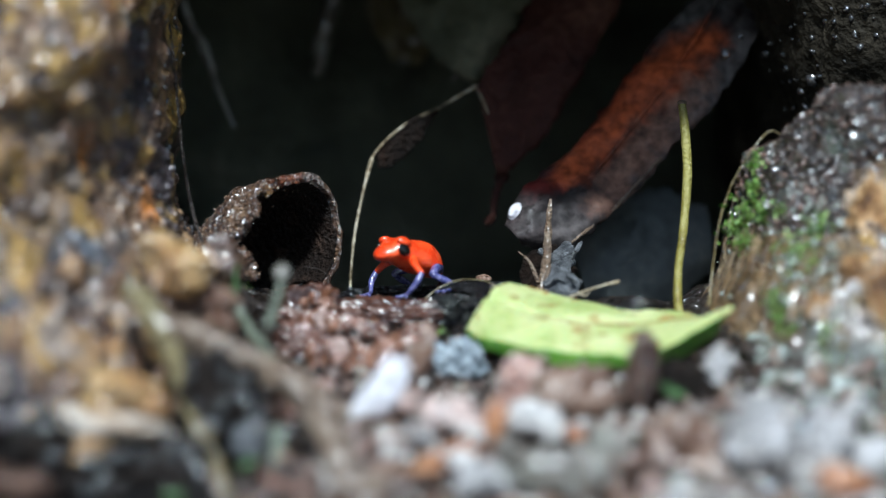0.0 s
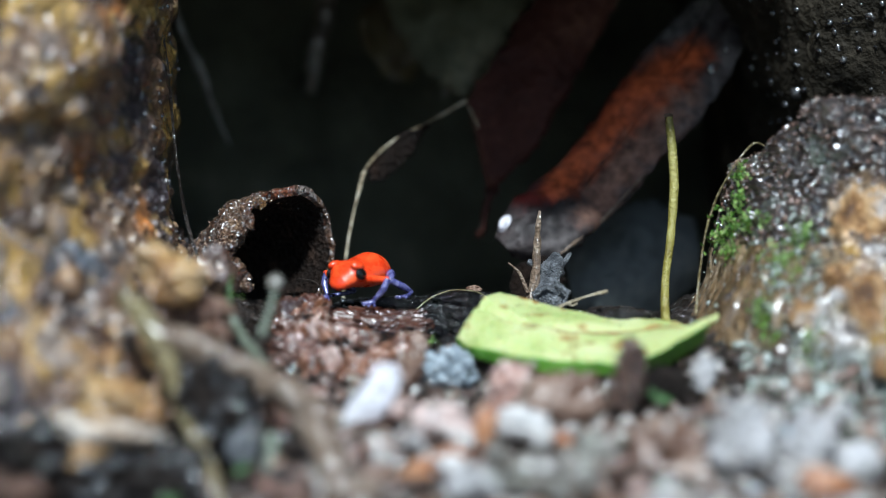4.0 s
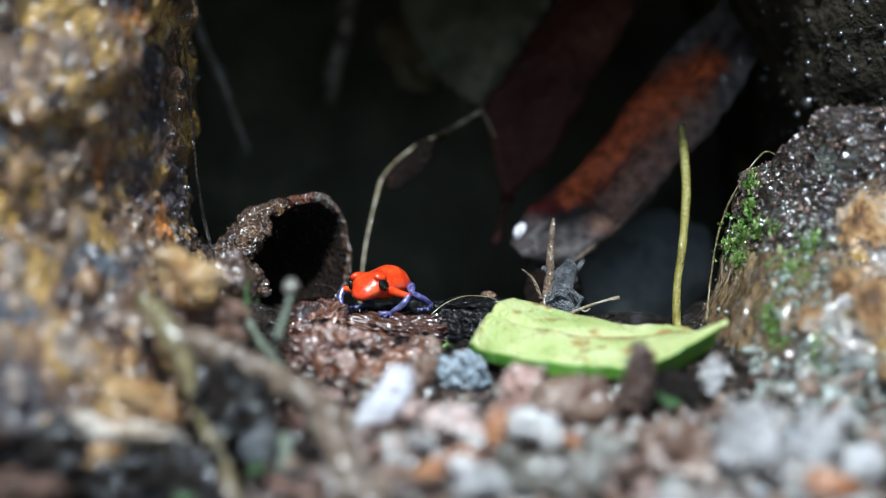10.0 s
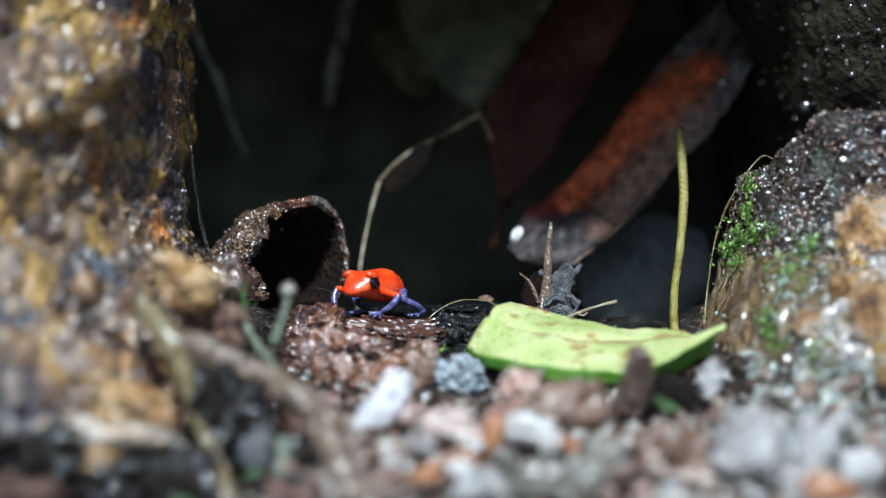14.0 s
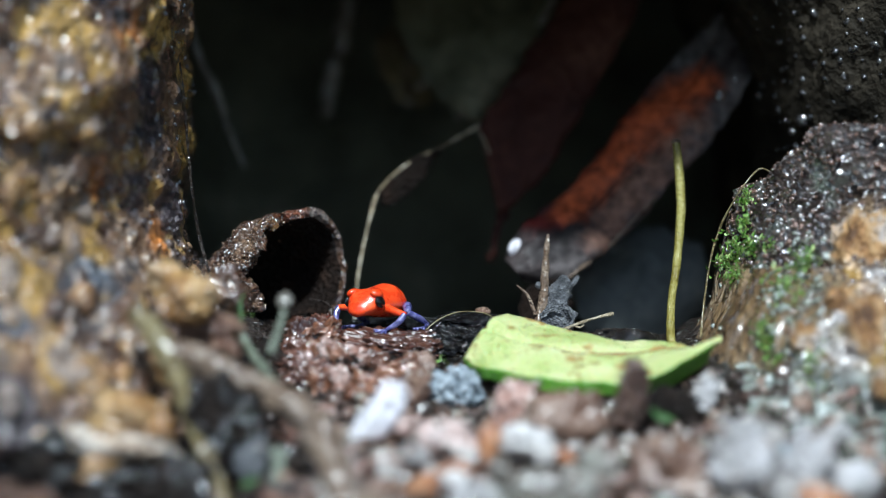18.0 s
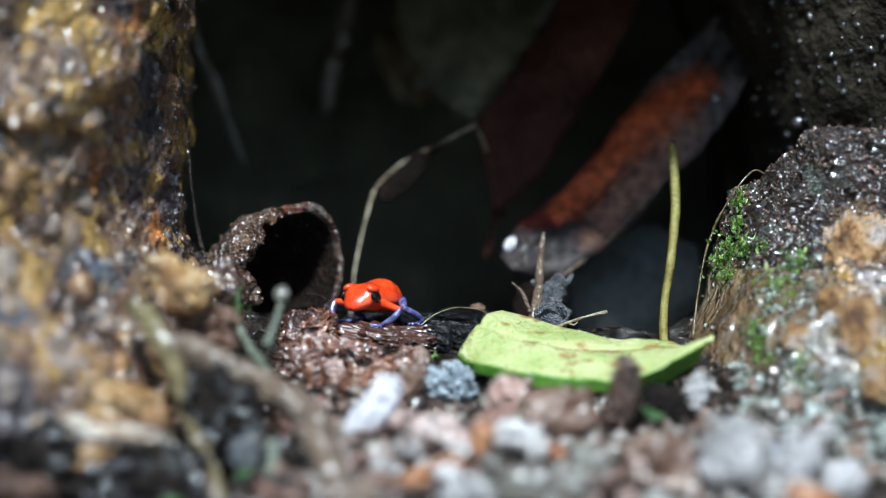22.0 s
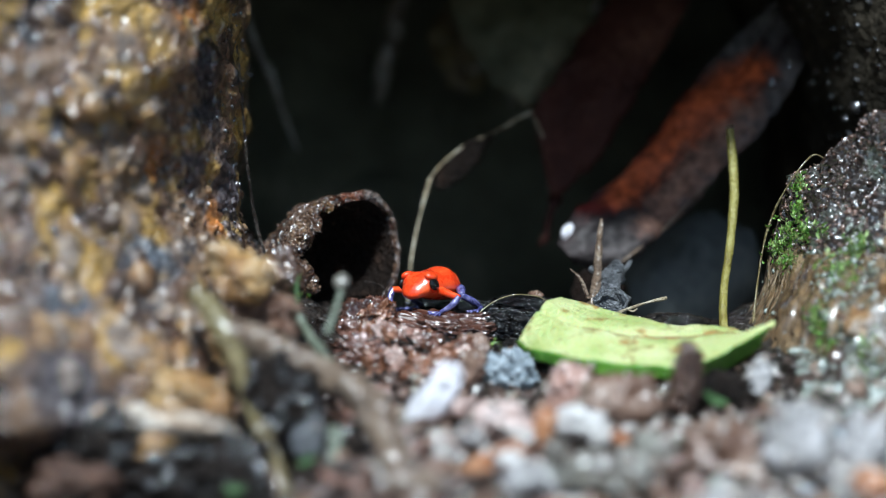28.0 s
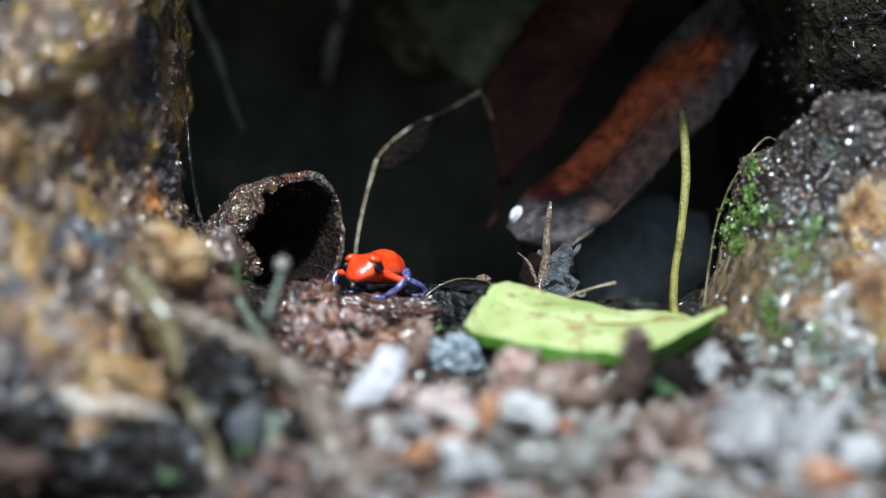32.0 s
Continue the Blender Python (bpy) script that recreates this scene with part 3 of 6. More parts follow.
def sheet_mesh(name, f, nu, nv, thick):
    """A sheet with real thickness from f(u, v), u and v from 0 to 1."""
    g = [[Vector(f(i / nu, j / nv)) for j in range(nv + 1)] for i in range(nu + 1)]
    front, back, faces = [], [], []
    for i in range(nu + 1):
        for j in range(nv + 1):
            du = g[min(i + 1, nu)][j] - g[max(i - 1, 0)][j]
            dv = g[i][min(j + 1, nv)] - g[i][max(j - 1, 0)]
            nn = du.cross(dv)
            nn = nn.normalized() if nn.length > 1e-12 else Vector((0, 0, 1))
            th = thick(i / nu, j / nv) if callable(thick) else thick
            front.append(g[i][j] + nn * th / 2)
            back.append(g[i][j] - nn * th / 2)
    w, n = nv + 1, len(front)
    for i in range(nu):
        for j in range(nv):
            a, b, c, d = i * w + j, (i + 1) * w + j, (i + 1) * w + j + 1, i * w + j + 1
            faces += [(a, b, c, d), (n + d, n + c, n + b, n + a)]
    for i in range(nu):
        a, b = i * w, (i + 1) * w
        faces.append((a, n + a, n + b, b))
        a, b = i * w + nv, (i + 1) * w + nv
        faces.append((a, b, n + b, n + a))
    for j in range(nv):
        a, b = j, j + 1
        faces.append((a, b, n + b, n + a))
        a, b = nu * w + j, nu * w + j + 1
        faces.append((a, n + a, n + b, b))
    return mesh_of(name, front + back, faces)


def blob_mesh(name, size, seed, amp=0.25, freq=1.6, sub=3, fine=0.06, boxy=0.0, ridge=0.0, bubbles=0.0):
    """A lumpy stone or clod, size: its three half lengths."""
    bm = bmesh.new()
    bmesh.ops.create_icosphere(bm, subdivisions=sub, radius=1.0)
    for v in bm.verts:
        p = v.co.copy()
        if boxy:
            m = max(abs(p.x), abs(p.y), abs(p.z))
            p = p.lerp(p / m, boxy)
        k = 1 + amp * fbm(v.co * freq + Vector((seed * 7.3, seed * 3.1, 0)), 1.0, 3) + fine * fbm(v.co * 7 + Vector((0, seed * 5.7, 0)), 1.0, 2)
        if ridge:
            q = Vector((v.co.x * 1.7 + seed, v.co.y * 3.2, v.co.z * 3.6))
            k += ridge * (0.5 - abs(fbm(q, 1.0, 3))) + 0.22 * ridge * fbm(q, 4.0, 3)
        if bubbles:
            d, _ = noise.voronoi(v.co * 3.4 + Vector((seed, 0, 0)))
            k += bubbles * (0.5 - d[0] * 1.6)
        v.co = Vector((p.x * size[0], p.y * size[1], p.z * size[2])) * k
    me = bpy.data.meshes.new(name)
    bm.to_mesh(me)
    bm.free()
    me.polygons.foreach_set("use_smooth", [True] * len(me.polygons))
    return me


def chip_mesh(name, a, b, t, seed, bend=0.0, jag=0.3, n=18, rings=4):
    """An irregular flat flake or leaf scrap, half lengths a and b, thickness t, bent across."""
    top, bot, faces = [], [], []

    def surf(x, y):
        return bend * (x / a) ** 2 + 0.35 * t * fbm((x / a * 1.5 + seed * 3.3, y / b * 1.5, seed), 1.0, 3) * 3

    for r in range(rings + 1):
        for k in range(n if r else 1):
            th = 2 * math.pi * k / n
            rad = r / rings * (1 + jag * fbm((math.cos(th) * 1.7 + seed * 5.1, math.sin(th) * 1.7, seed * 2.7), 1.0, 4))
            x, y = a * rad * math.cos(th), b * rad * math.sin(th)
            z = surf(x, y)
            edge = 0.35 if r == rings else 1.0
            top.append((x, y, z + t / 2 * edge))
            bot.append((x, y, z - t / 2 * edge))
    m = len(top)

    def idx(r, k):
        return 0 if r == 0 else 1 + (r - 1) * n + k % n

    for r in range(rings):
        for k in range(n):
            if r == 0:
                faces += [(0, idx(1, k), idx(1, k + 1)), (m, m + idx(1, k + 1), m + idx(1, k))]
            else:
                q = (idx(r, k), idx(r + 1, k), idx(r + 1, k + 1), idx(r, k + 1))
                faces += [q, tuple(m + i for i in q[::-1])]
    for k in range(n):
        faces.append((idx(rings, k), m + idx(rings, k), m + idx(rings, k + 1), idx(rings, k + 1)))
    return mesh_of(name, top + bot, faces)


def crumbs(name, obs, count, lo, hi, mat, seed, label, category, keep=None, sub=2, sink=0.25, flat=0.4):
    """Many small rounded wet crumbs set on the faces of the given objects, joined into one mesh."""
    rng = np.random.default_rng(seed)
    bm = bmesh.new()
    bmesh.ops.create_icosphere(bm, subdivisions=sub, radius=1.0)
    base = np.array([v.co[:] for v in bm.verts])
    tris = np.array([[v.index for v in f.verts] for f in bm.faces])
    bm.free()
    at, nor, area = [], [], []
    for ob in obs:
        m = ob.matrix_basis
        turn = m.to_3x3()
        for f in ob.data.polygons:
            c = m @ f.center
            n = turn @ f.normal
            if keep is None or keep(c, n):
                at.append(c[:])
                nor.append(n[:])
                area.append(f.area)
    at, nor, area = np.array(at), np.array(nor), np.array(area)
    pick = rng.choice(len(at), count, p=area / area.sum())
    r = lo + (hi - lo) * rng.random(count) ** 2.2
    turn = np.linalg.qr(rng.normal(size=(count, 3, 3)))[0]
    size = r[:, None] * rng.uniform(flat, 1.25, (count, 3))
    v = base[None] * (1 + 0.17 * rng.normal(size=(count, len(base), 1))) * size[:, None, :]
    v = np.einsum("nki,nij->nkj", v, turn) + (at[pick] + rng.normal(size=(count, 3)) * 0.0003 - nor[pick] * (r * sink)[:, None])[:, None, :]
    f = tris[None] + (np.arange(count) * len(base))[:, None, None]
    ob = part(name, mesh_of(name, v.reshape(-1, 3).tolist(), f.reshape(-1, 3).tolist()), mat)
    return tagged(ob, label, category, kind="stuff")


def smooth(a, b, x):
    t = min(max((x - a) / (b - a), 0.0), 1.0)
    return t * t * (3 - 2 * t)


# ---- the ground ----
GY = (-60.0, -0.95, -0.5, -0.3, -0.2, -0.13, -0.094, -0.06, -0.044, -0.03, -0.012, 0.0, 0.025, 0.05, 0.09, 0.3, 60.0)
GZ = (-0.068, -0.066, -0.064, -0.062, -0.058, -0.0445, -0.030, -0.0225, -0.0185, -0.012, -0.006, -0.004, -0.004, -0.012, -0.016, -0.012, 0.05)


def height(x, y):
    z = float(np.interp(y, GY, GZ))
    near = smooth(-0.4, -0.15, y) * smooth(0.6, 0.3, abs(x))
    z += (0.010 * smooth(-0.05, -0.02, y) - 0.012 * smooth(-0.04, -0.09, y)) * smooth(-0.03, -0.07, x) * near
    z += 0.012 * smooth(0.06, 0.12, x) * near * smooth(-0.12, -0.05, y)
    z -= 0.003 * math.exp(-((x + 0.018) / 0.026) ** 2 - ((y + 0.012) / 0.014) ** 2)
    z += 0.006 * math.exp(-((x - 0.045) / 0.03) ** 2 - ((y + 0.04) / 0.014) ** 2)
    k = smooth(0.7, 0.35, abs(x)) * smooth(-0.8, -0.45, y) * smooth(0.5, 0.25, y)
    z += k * (0.0042 * fbm((x, y, 0.3), 26, 4) + 0.0017 * fbm((x, y, 1.3), 160, 4))
    return z + (1 - k) * 0.06 * fbm((x, y, 4.0), 0.35, 2) * smooth(1.0, 6.0, math.hypot(x, y))


def axis(lo, hi, fine, far):
    """Steps of the finest size from lo to hi, growing outwards as far as the horizon."""
    mid = list(np.arange(lo, hi + fine / 2, fine))
    out, d, e = [], fine, 0.0
    while e < far:
        d *= 1.12 if d < 0.0028 else (1.0 if e < 0.25 else 1.35)
        e += d
        out.append(e)
    return [lo - e for e in out[::-1]] + mid + [mid[-1] + e for e in out]


def build_ground():
    xs, ys = axis(-0.05, 0.09, 0.0008, 60.0), axis(-0.06, 0.03, 0.0008, 60.0)
    verts = [(x, y, height(x, y)) for x in xs for y in ys]
    w = len(ys)
    faces = [(i * w + j, (i + 1) * w + j, (i + 1) * w + j + 1, i * w + j + 1) for i in range(len(xs) - 1) for j in range(w - 1)]
    ob = part("ground", mesh_of("ground", verts, faces), M["soil"])
    return tagged(ob, "dark wet forest soil sloping up to a small mound", "ground", kind="structure")


ground = build_ground()


# ---- the tree base, the mossy bank and the hollow ----
TRUNK, OVAL = (-0.21, 0.012), 1.14


def trunk_radius(z, a):
    return 0.1365 + 0.003 * smooth(0.06, 0.1, -z + 0.1) + 0.022 * smooth(0.03, -0.03, z) - 0.024 * smooth(-0.028, -0.044, z)


FLAP_Z = (0.036, 0.0527, 0.0559, 0.0587, 0.0622, 0.0665, 0.0698, 0.0738, 0.0775, 0.0853, 0.13)
FLAP_A = (-75.0, -34.0, -31.5, -29.5, -26.5, -24.5, -23.4, -22.4, -20.0, -18.5, -17.0)


def trunk_bulge(c, s, z):
    """Ridges, knobs, pits and one lifted plate of the worn bark."""
    q = Vector((c * 0.137, s * 0.05, z * 0.8))
    warp = noise.noise_vector(q * 70) * 0.5
    near, _ = noise.voronoi(q * 105 + warp)
    edge = float(np.interp(z, FLAP_Z, FLAP_A)) + 1.5 * noise.noise(Vector((z * 160, 0, 0)))
    lifted = smooth(edge + 0.6, edge - 0.9, math.degrees(math.atan2(s, c))) * smooth(-40, -31, edge)
    fade = smooth(edge - 22, edge - 3, math.degrees(math.atan2(s, c)))
    return 0.004 * fbm(q, 22, 3) + 0.0026 * fbm(q, 70, 4) + 0.0012 * fbm(q, 240, 3) + 0.0030 * (0.45 - near[0]) + lifted * 0.0048 * fade


def build_trunk():
    angles = [radians(a) for a in list(np.arange(-125, 25, 0.5)) + list(np.arange(25, 235, 5.0))]
    zs = list(np.arange(-0.085, 0.13, 0.0013)) + [0.13 + 0.02 * k for k in range(1, 16)]
    nu, verts, faces = len(angles), [], []
    for z in zs:
        for a in angles:
            c, s = math.cos(a), math.sin(a)
            r = trunk_radius(z, a) + trunk_bulge(c, s, z)
            verts.append((TRUNK[0] + r * c, TRUNK[1] + OVAL * r * s, z))
    for j in range(len(zs) - 1):
        for i in range(nu):
            faces.append((j * nu + i, j * nu + (i + 1) % nu, (j + 1) * nu + (i + 1) % nu, (j + 1) * nu + i))
    faces.append(tuple((len(zs) - 1) * nu + i for i in range(nu)))
    ob = part("tree_trunk", mesh_of("tree_trunk", verts, faces), M["trunk"])
    tagged(ob, "broad weathered tree base with flaking orange and grey bark", "tree trunk")
    rng = random.Random(4)
    kinds = [chip_mesh("bark_flake", 0.0030 + 0.0009 * k, 0.0022 + 0.0006 * (k % 3), 0.0026, 10 + k, bend=-0.0006, jag=0.55, n=14, rings=3) for k in range(6)]
    kinds += [blob_mesh("bark_lump", (0.0024 + 0.0008 * k, 0.0019 + 0.0006 * k, 0.0013 + 0.0002 * k), 50 + k, amp=0.5, sub=3, boxy=0.3, ridge=0.2) for k in range(5)]
    for me in kinds:
        me.materials.append(M["flake"])
    for _ in range(240):
        a = radians(rng.uniform(-98, -30))
        z = rng.uniform(-0.062, 0.06)
        c, s = math.cos(a), math.sin(a)
        r = trunk_radius(z, a) + trunk_bulge(c, s, z) - 0.0004
        spin = pose(0, 0, 0, rng.gauss(0, 8), rng.gauss(0, 8), rng.gauss(0, 40))
        m = Matrix.Translation((TRUNK[0] + r * c, TRUNK[1] + OVAL * r * s, z)) @ pose(0, 0, 0, 0, 0, math.degrees(a)) @ pose(0, 0, 0, 0, 90, 0) @ spin
        me = rng.choice(kinds)
        part(me.name.split(".")[0], me, M["flake"], ob, m=m)
    return ob


trunk = build_trunk()
crumbs("bark_crumbs", [trunk], 1700, 0.0008, 0.0026, M["flake_crumb"], 21, "wet orange, tan and grey bark crumbs on the tree base", "bark crumbs", lambda c, n: n.y < 0.2 and -0.028 < c.z < 0.125 and c.x > -0.17 and (c.z < 0.035 or c.x < -0.1), sink=0.4)
crumbs("dew_drops", [trunk], 900, 0.0002, 0.0007, M["dew"], 38, "tiny dew drops glinting on the bark of the tree base", "drops", lambda c, n: n.y < 0.1 and -0.03 < c.z < 0.125 and c.x > -0.15, sink=0.2, flat=0.8)


def rock_point(u, v):
    """Mossy ledge: u goes round from the hollow side to the far right, v from its foot over its rim to the flat top."""
    a = radians(168 + 182 * u)
    flat = smooth(0.6, 1.0, v)
    r = 1.0 - 0.95 * flat ** 1.3
    z = -0.06 + 0.098 * smooth(0, 0.68, v) ** 0.8 + 0.006 * flat + 0.017 * smooth(0.5, 0.68, v) * smooth(0.03, 0.30, u)
    lean = 0.0185 * smooth(-0.02, 0.042, z)
    x = 0.20 + (0.1265 - lean) * r * math.cos(a)
    y = -0.004 + 0.10 * r * math.sin(a) * (1 - 0.6 * smooth(-0.008, 0.034, z))
    p = Vector((x, y, z))
    d = Vector((math.cos(a), math.sin(a), 0.5))
    flank = smooth(0.36, 0.24, u) * smooth(0.034, 0.018, z)
    fine = 1 - 0.8 * flank
    groove = 0.0016 * flank * fbm((a * 5.0, 0.0, z * 9), 3.0, 3)
    lump = 0.0014 * (noise.cell_vector(p * 210 + noise.noise_vector(p * 130) * 0.7)[1] - 0.5)
    return p + d * (0.006 * fbm(p, 22, 3) + fine * (0.0030 * fbm(p, 75, 3) + 0.0014 * (0.4 - abs(fbm(p, 300, 2))) + 0.0020 * (0.4 - abs(fbm(p, 150, 2))) + lump) + groove)


def build_rock():
    nu, nv = 300, 170
    verts = [rock_point(i / nu, j / nv) for i in range(nu + 1) for j in range(nv + 1)]
    w = nv + 1
    faces = [(i * w + j, (i + 1) * w + j, (i + 1) * w + j + 1, i * w + j + 1) for i in range(nu) for j in range(nv)]
    me = mesh_of("mossy_rock", verts, faces)
    me.materials.append(M["rock"])
    me.materials.append(M["brownflank"])
    me.materials.append(M["film"])
    for f in me.polygons:
        u = f.index // nv / nu
        z = f.center.z + 0.006 * fbm(f.center, 120, 3)
        f.material_index = 1 if u < 0.29 + 0.05 * fbm(f.center, 90, 3) and z < 0.016 else (2 if z < 0.016 else 0)
    ob = part("mossy_rock", me, M["rock"])
    tagged(ob, "wet dark rock ledge patched with bright moss", "rock")
    return ob


rock = build_rock()
crumbs("wet_crumbs", [rock], 11000, 0.0004, 0.0010, M["crumb"], 22, "dark wet crumbs of soil and rock glistening on the ledge", "crumbs", lambda c, n: c.y < 0.03 and c.z > -0.004 and (c.z > 0.015 or c.x > 0.096))
crumbs("pale_crumbs", [rock], 5200, 0.0005, 0.0020, M["palecrumb"], 23, "pale grey-green crumbs and algae on the ledge's front", "crumbs", lambda c, n: c.y < -0.02 and c.z < 0.020 + 0.012 * fbm(c, 60, 2) and c.x > 0.093)
crumbs("ledge_foot_crumbs", [ground], 900, 0.0007, 0.0026, M["palecrumb"], 33, "pale grey-green crumbs heaped at the foot of the ledge", "crumbs", lambda c, n: 0.086 < c.x < 0.14 and -0.11 < c.y < -0.045, sink=-0.2)
crumbs("flank_drops", [rock], 260, 0.0003, 0.0009, M["palecrumb"], 24, "small wet beads on the brown flank of the ledge", "crumbs", lambda c, n: c.y < 0.02 and c.z < 0.02 and c.x < 0.095)


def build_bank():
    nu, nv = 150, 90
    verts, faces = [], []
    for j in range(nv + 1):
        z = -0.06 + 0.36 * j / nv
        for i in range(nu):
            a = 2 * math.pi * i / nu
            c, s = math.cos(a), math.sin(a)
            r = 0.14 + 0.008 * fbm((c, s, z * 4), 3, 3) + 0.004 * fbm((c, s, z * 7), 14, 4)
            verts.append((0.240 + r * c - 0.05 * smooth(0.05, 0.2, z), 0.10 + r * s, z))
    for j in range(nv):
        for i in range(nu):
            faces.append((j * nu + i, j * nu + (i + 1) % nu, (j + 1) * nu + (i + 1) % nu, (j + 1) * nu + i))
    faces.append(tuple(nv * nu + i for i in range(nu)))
    bank = tagged(part("earth_bank", mesh_of("earth_bank", verts, faces), M["bank"]), "dark wet earth bank rising behind the mossy ledge, its shade put into the colour", "bank", kind="structure")
    crumbs("bank_crumbs", [bank], 1800, 0.0007, 0.0022, M["blackgrain"], 25, "dark wet crumbs on the earth bank", "crumbs", lambda c, n: c.y < 0.06 and 0.02 < c.z < 0.13, sink=0.35, sub=1)


build_bank()


def back_point(u, v):
    x, z = -0.32 + 0.7 * u, -0.05 + 0.3 * v
    y = 0.19 + 0.05 * (u - 0.5) ** 2
    return (x, y + 0.02 * fbm((x, 0, z), 14, 4), z)


tagged(part("wall_back", sheet_mesh("wall_back", back_point, 70, 40, 0.03), M["hollow"]), "dark earth wall deep in the hollow", "wall", kind="structure")


# Unseen overhang, added to shade the hollow; its front edge steers the sunlight.
def roof_point(u, v):
    x, t = -0.3 + 0.72 * u, v
    y = 0.028 + 0.26 * t - 0.075 * smooth(-0.012, 0.010, x) * smooth(0.11, 0.085, x) * (1 - t) + 0.045 * smooth(0.085, 0.12, x) + 0.032 * math.exp(-((x - 0.014) / 0.007) ** 2) * (1 - t)
    z = 0.129 + 0.03 * t + 0.012 * fbm((x, y, 2), 14, 3)
    return (x, y + 0.01 * fbm((x, t, 5), 18, 3) * (1 - t), z)


tagged(part("ceiling", sheet_mesh("ceiling", roof_point, 80, 30, 0.04), M["hollow"]), "unseen overhang added above the view to shade the hollow", "overhang", kind="structure")


rootlet = part("rootlet", tube_mesh("rootlet", [(-0.0751, 0.0060, 0.0791), (-0.0737, 0.0060, 0.0674), (-0.0725, 0.0050, 0.0556), (-0.0709, 0.0040, 0.0405), (-0.0684, 0.0020, 0.0255), (-0.0655, 0.0000, 0.0155), (-0.0617, -0.0060, 0.0072)], [0.0003, 0.0005, 0.0004, 0.0005, 0.0005, 0.0007], n=70, seg=8, rough=0.5), M["soil"])
tagged(rootlet, "thin brown rootlet running down the tree base", "rootlet")

# ---- curled bark tube beside the frog ----
def tube_shell(u, v):
    """u runs along the roll to its open mouth, v round it; the mouth's rim is jagged and its lower side is buried."""
    a = radians(-50 + 268 * v)
    ahead = Vector((0.80, -0.60, 0.0))
    side = Vector((0.60, 0.80, 0.0))
    mouth = Vector((-0.0369, 0.0100, 0.0149))
    jag = 0.004 * (0.3 + 0.7 * smooth(0.45, 0.65, v)) * fbm((v * 11, 0.3, 2), 1.0, 3) + 0.002 * fbm((v * 4, 5, 1), 1.0, 2)
    back = 0.006 * max(0.0, -math.cos(a)) ** 2
    along = -0.036 + (0.036 + jag - back) * u
    k = 0.5 + 0.5 * smooth(-0.35, 0.75, u) + 0.05 * smooth(0.85, 1.0, u)
    p = mouth + ahead * along + side * (0.0172 * k * math.cos(a)) + Vector((0, 0, 0.0168 * k * math.sin(a) - 0.011 * (1 - u) ** 1.5))
    d = side * math.cos(a) + Vector((0, 0, math.sin(a)))
    worn = 0.35 + 0.65 * smooth(0.5, 0.7, v)
    return p + d * worn * (0.0022 * fbm(p, 110, 3) + 0.0011 * fbm(p, 420, 3))


curl = tagged(part("curled_bark", sheet_mesh("curled_bark", tube_shell, 70, 120, lambda u, v: 0.0028 * (0.35 + 0.65 * smooth(0.3, 0.5, v))), M["tube"]),
              "wet brown curl of bark, open like a small tunnel", "bark curl")


# Near-black sheet added inside the curl to stand in for its inner shade.
def tube_shade(u, v):
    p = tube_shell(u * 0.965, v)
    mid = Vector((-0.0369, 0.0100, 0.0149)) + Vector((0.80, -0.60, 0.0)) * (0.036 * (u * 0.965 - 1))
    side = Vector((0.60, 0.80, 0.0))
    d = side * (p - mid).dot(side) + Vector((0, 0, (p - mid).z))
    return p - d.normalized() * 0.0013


part("inner_lining", sheet_mesh("inner_lining", tube_shade, 40, 80, 0.0008), M["lining"], curl, "near-black sheet standing in for the shade inside the curl")

crumbs("rim_crumbs", [curl], 2600, 0.0002, 0.00055, M["wetbark"], 26, "wet brown crumbs on the curl of bark", "crumbs", lambda c, n: n.y < 0.3 and n.x < 0.1 and n.z < 0.75 and c.z > -0.004, sub=1)

# ---- dead leaves and twigs in the hollow ----
def ribbon(name, left, right, mat, thick=0.0007, n=60, m=24, wave=0.0012, cup=0.0, seed=0.0, ragged=0.0008):
    a, b = spline(left, n + 1), spline(right, n + 1)

    def f(u, v):
        i = min(int(u * n + 0.5), n)
        p = a[i] * (1 - v) + b[i] * v
        p = Vector(p)
        e = abs(2 * v - 1) ** 4
        q = p + Vector((seed, 0, 0))
        p += Vector((0, -cup * (1 - (2 * v - 1) ** 2), 0))
        p += Vector((ragged * e * fbm(q, 300, 3) * 2, wave * fbm(q, 60, 3), ragged * e * fbm(q, 260, 3) * 2))
        return p

    return sheet_mesh(name, f, n, m, thick)


big_leaf = part("dead_leaf", ribbon("dead_leaf",
    [(0.0231, 0.0420, 0.0182), (0.0257, 0.0440, 0.0264), (0.0331, 0.0480, 0.0330), (0.0447, 0.0520, 0.0430), (0.0555, 0.0580, 0.0567), (0.0702, 0.0660, 0.0755), (0.0843, 0.0740, 0.0906), (0.1064, 0.0860, 0.1134)],
    [(0.0280, 0.0400, 0.0127), (0.0385, 0.0400, 0.0113), (0.0491, 0.0410, 0.0173), (0.0567, 0.0430, 0.0231), (0.0712, 0.0470, 0.0387), (0.0865, 0.0520, 0.0548), (0.0988, 0.0580, 0.0733), (0.1201, 0.0700, 0.1101)], M["deadleaf"], cup=0.004, wave=0.003), M["deadleaf"])
tagged(big_leaf, "rotting leaf, grey-black with a rust-red middle, leaning in the hollow", "dead leaf")
part("midrib", tube_mesh("midrib", [(0.0285, 0.0400, 0.0154), (0.0390, 0.0400, 0.0232), (0.0524, 0.0450, 0.0373), (0.0697, 0.0530, 0.0588), (0.0847, 0.0610, 0.0806), (0.0984, 0.0720, 0.1077)], [0.0004, 0.0007, 0.0009], n=40, seg=7), M["deadleaf"], big_leaf)
